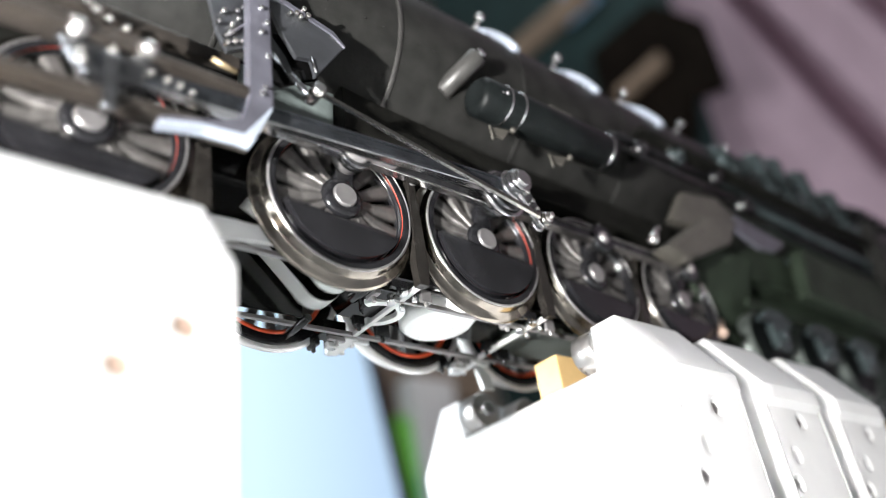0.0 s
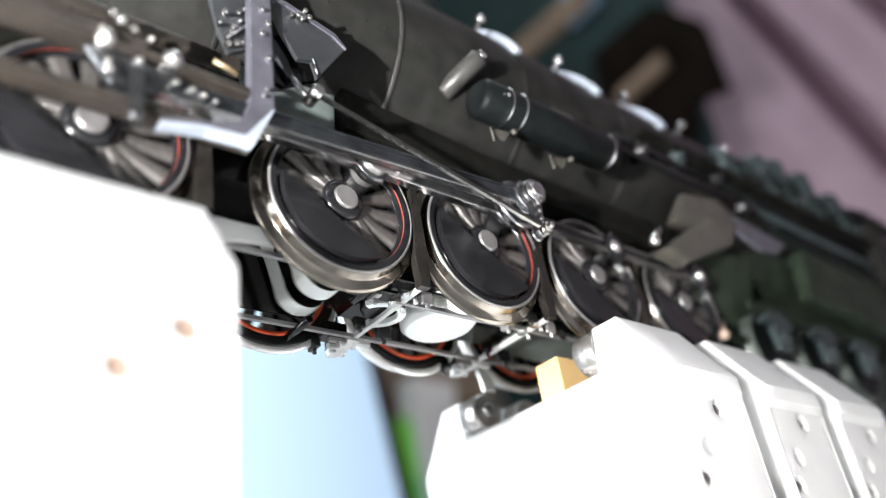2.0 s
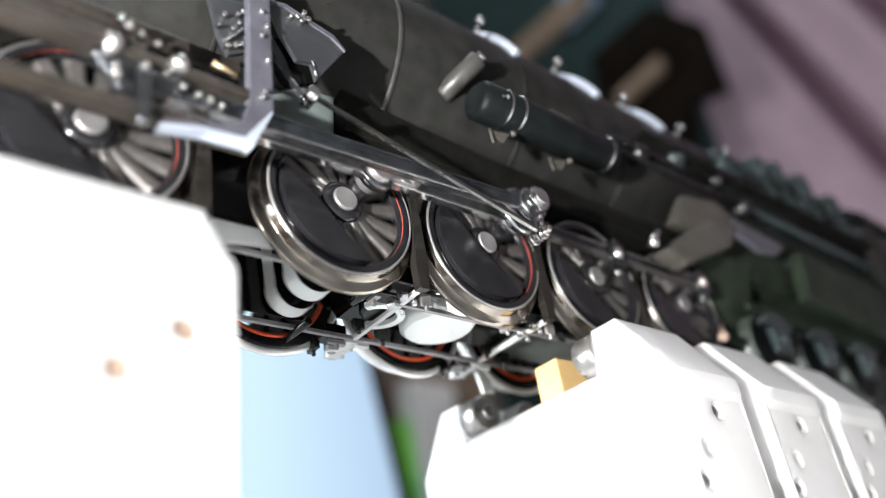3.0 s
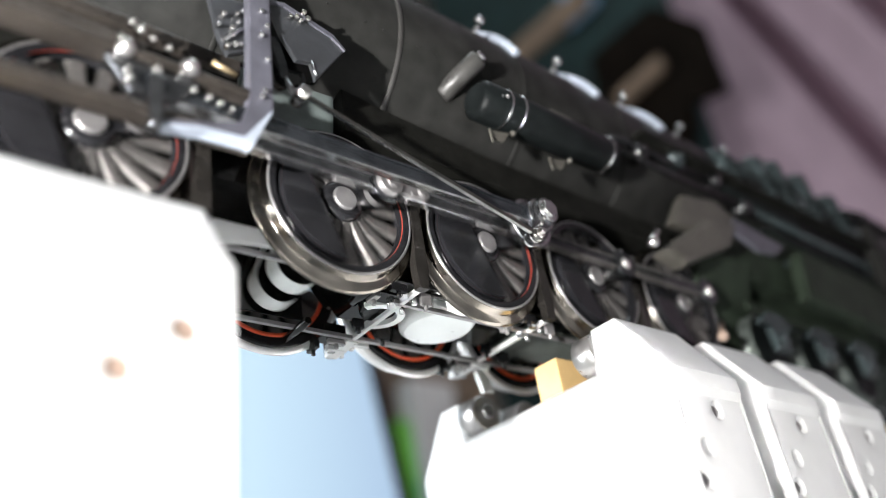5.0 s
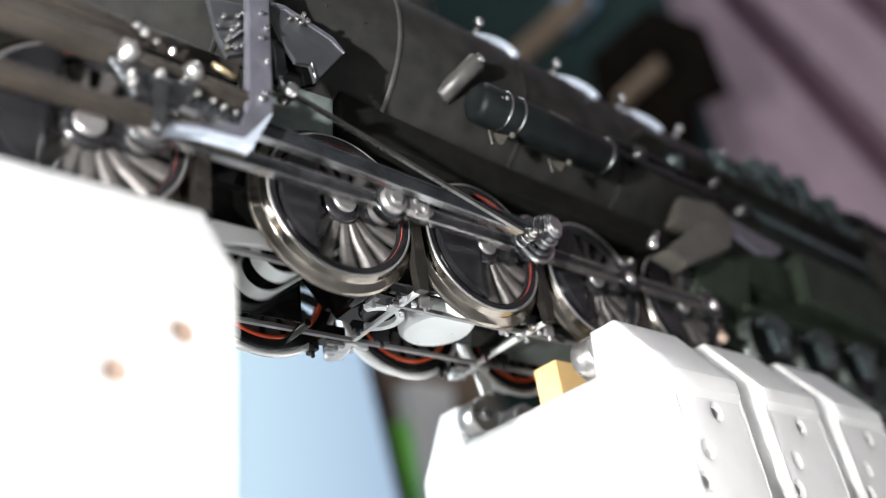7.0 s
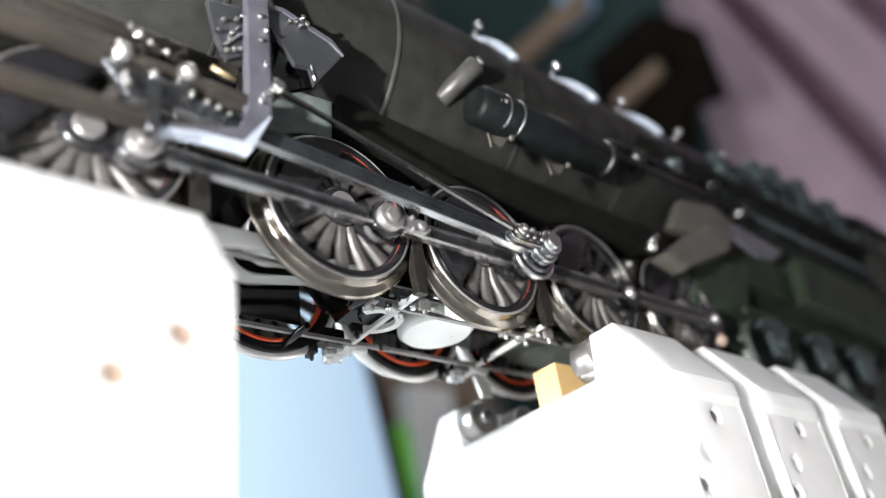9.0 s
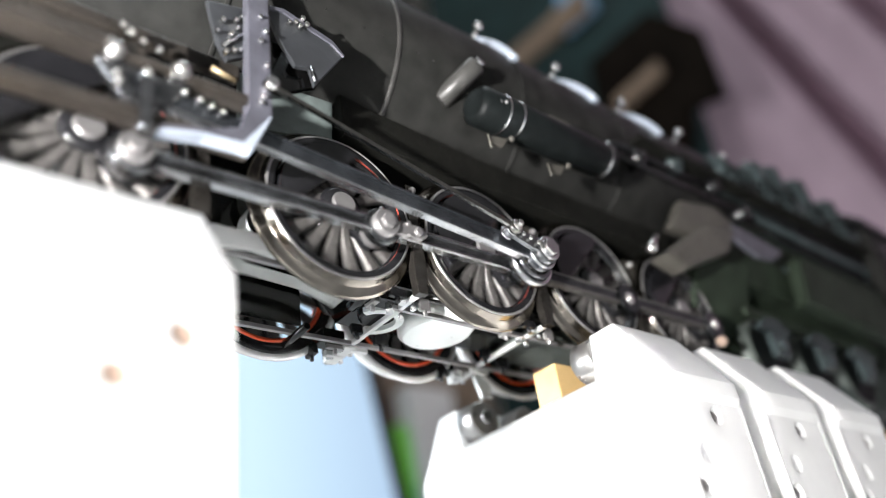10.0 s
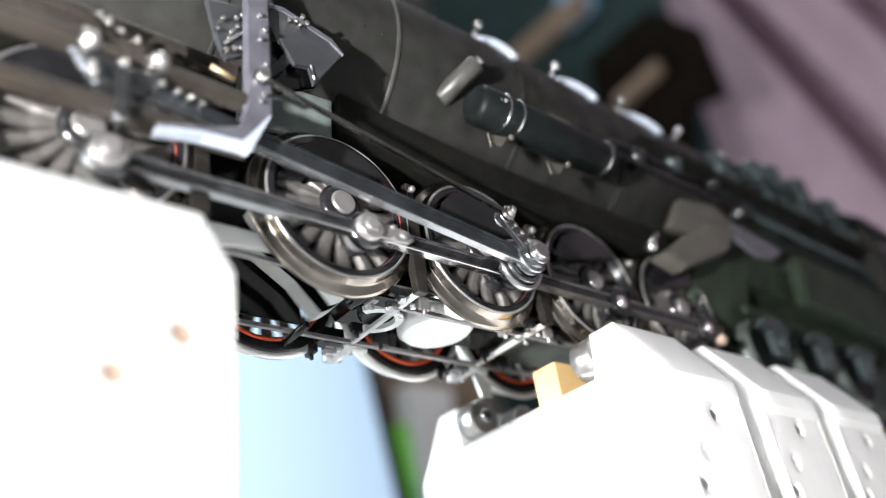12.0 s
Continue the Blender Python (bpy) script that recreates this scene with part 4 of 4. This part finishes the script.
for nm, dims in (("wall_far", (-1560, 1960, 1500, 1560, -900, 2500)), ("wall_side", (1900, 1960, -1500, 1500, -900, 2500)),
                 ("wall_back", (-1560, -1500, -1500, 1500, -900, 2500)), ("wall_near", (-1500, 1900, -1560, -1500, -900, 2500)),
                 ("ceiling", (-1560, 1960, -1560, 1560, 2500, 2560)), ("floor", (-1560, 1960, -1560, 1560, -960, -900))):
    bm = B()
    box(bm, *dims)
    structure(nm, bm, PLASTER, "plain pale room surface")

# mauve curtain, draped in slanting folds
bm = B()
ny, nz = 320, 60


def drape(y, z):
    u = y - 0.215 * (z - 540)
    fold = 190 * math.exp(-((u - 190) / 19) ** 4) + 150 * math.exp(-((u - 46) / 16) ** 4) + 30 * math.exp(-((u + 120) / 30) ** 2)
    return 1100 + fold + 9 * math.sin(u * 0.021 + z * 0.003) + 5 * math.sin(u * 0.06)


grid = []
for j in range(nz + 1):
    z = -300 + 2700 * j / nz
    edge = 560
    grid.append([(-800 + (edge + 800) * i / ny, z) for i in range(ny + 1)])
front = [[bm.verts.new((drape(y, z), y, z)) for y, z in r] for r in grid]
rear = [[bm.verts.new((drape(y, z) + 6, y, z)) for y, z in r] for r in grid]
for j in range(nz):
    for i in range(ny):
        bm.faces.new((front[j][i], front[j][i + 1], front[j + 1][i + 1], front[j + 1][i])).smooth = True
        bm.faces.new((rear[j][i], rear[j + 1][i], rear[j + 1][i + 1], rear[j][i + 1])).smooth = True
curtain = thing("curtain", (0, 0, 0), "mauve cloth curtain hanging in soft slanting folds", "curtain")
part("cloth", bm, MAUVE, curtain)


def slab(name, corners, depth, mat, parent=None, lab="", cat=""):
    """A slab whose face has these four corners."""
    c = [Vector(p) for p in corners]
    nrm = (c[1] - c[0]).cross(c[3] - c[0]).normalized() * depth
    bm = B()
    a = [bm.verts.new(p) for p in c]
    b = [bm.verts.new(p + nrm) for p in c]
    bm.faces.new(a)
    bm.faces.new(b[::-1])
    for i in range(4):
        bm.faces.new((a[i], b[i], b[(i + 1) % 4], a[(i + 1) % 4]))
    ob = new(name, mesh_of(name, bm, mat))
    if parent:
        ob.parent = parent
    else:
        ob.location = W(0, 0, 0)
    return tagged(ob, lab, cat)


# bright screen standing behind, with a dark edge
screen_mat = material("glowing_pale_blue_screen", (0.02, 0.02, 0.02), 0.6, vary=0.04, scale=4, bump=0.0)
nt = screen_mat.node_tree
grad_co = nt.nodes.new("ShaderNodeTexCoord")
sep = nt.nodes.new("ShaderNodeSeparateXYZ")
nt.links.new(grad_co.outputs["Object"], sep.inputs[0])
mr = nt.nodes.new("ShaderNodeMapRange")
mr.inputs["From Min"].default_value, mr.inputs["From Max"].default_value = 235 * K, 375 * K
ramp = nt.nodes.new("ShaderNodeValToRGB")
ramp.color_ramp.elements[0].color, ramp.color_ramp.elements[1].color = (0.52, 0.70, 0.84, 1), (0.36, 0.49, 0.66, 1)
nt.links.new(sep.outputs[0], mr.inputs["Value"])
nt.links.new(mr.outputs["Result"], ramp.inputs["Fac"])
bs = nt.nodes["Principled BSDF"]
nt.links.new(ramp.outputs["Color"], bs.inputs["Emission Color"])
bs.inputs["Emission Strength"].default_value = 1.35

monitor = thing("monitor", (0, 0, 0), "flat monitor with a glowing pale blue screen and dark edge", "monitor")
slab("screen", [(-160, 520, 60), (378, 500, 60), (338, 500, 300), (-200, 520, 300)], 10, screen_mat, monitor)
slab("bezel", [(378, 499, 60), (390, 499, 60), (350, 499, 300), (338, 499, 300)], 12, BLACK, monitor)
slab("stand", [(60, 512, -66), (180, 512, -66), (180, 512, 62), (60, 512, 62)], 8, BLACK, monitor)

# shelf corner with blurred odds and ends
shelf = thing("shelf_unit", (0, 0, 0), "brown wooden shelf unit holding small things", "shelf")
slab("top_board", [(400, 700, 300), (700, 700, 306), (700, 700, 350), (400, 700, 346)], 8, TAN, shelf)
slab("back_board", [(400, 720, -66), (720, 720, -66), (720, 720, 304), (400, 720, 304)], 20, TAN, shelf)
slab("paper_roll", [(508, 640, -66), (556, 640, -66), (562, 640, 284), (496, 640, 284)], 30, OFFWHITE, lab="off-white roll of paper standing in the shelf", cat="paper")
slab("green_folder", [(484, 640, 120), (505, 640, 120), (498, 640, 236), (478, 640, 236)], 16, LIME, shelf, "lime green folder edge")
slab("blue_folder", [(500, 636, 90), (535, 636, 90), (534, 636, 186), (500, 636, 186)], 16, material("blue_card", (0.10, 0.34, 0.60), 0.6, scale=20), shelf, "blue folder edge")

# dark cloth and wooden rails above
rack = thing("wooden_rack", (0, 0, 0), "dark rack hung with teal cloth between tan wooden rails", "rack")
slab("cloth", [(940, 390, -66), (940, 900, -66), (940, 900, 1900), (940, 300, 1900)], 30, TEAL, rack, "dark teal cloth")
bm = B()
prism_x(bm, [(345, 900), (281, 800), (286, 668), (342, 684), (392, 560), (520, 560), (480, 900)], 890, 910)
part("dark_panel", bm, UMBER, rack, "dark brown panel")
slab("rail", [(870, 660, 1000), (870, 660, 1050), (870, 440, 1040), (870, 440, 988)], 14, TAN, rack, "tan wooden rail")
slab("rail", [(870, 446, 750), (870, 446, 774), (870, 354, 782), (870, 354, 758)], 14, TAN, rack, "tan wooden rail")
slab("pale_card", [(930, 530, 1035), (930, 530, 1200), (930, 452, 1200), (930, 452, 1035)], 4, SKYBLUE, rack, "pale blue card clipped to the cloth")


def motions():
    for ob, rows_of in moving:
        walk(ob, rows_of())


motions()
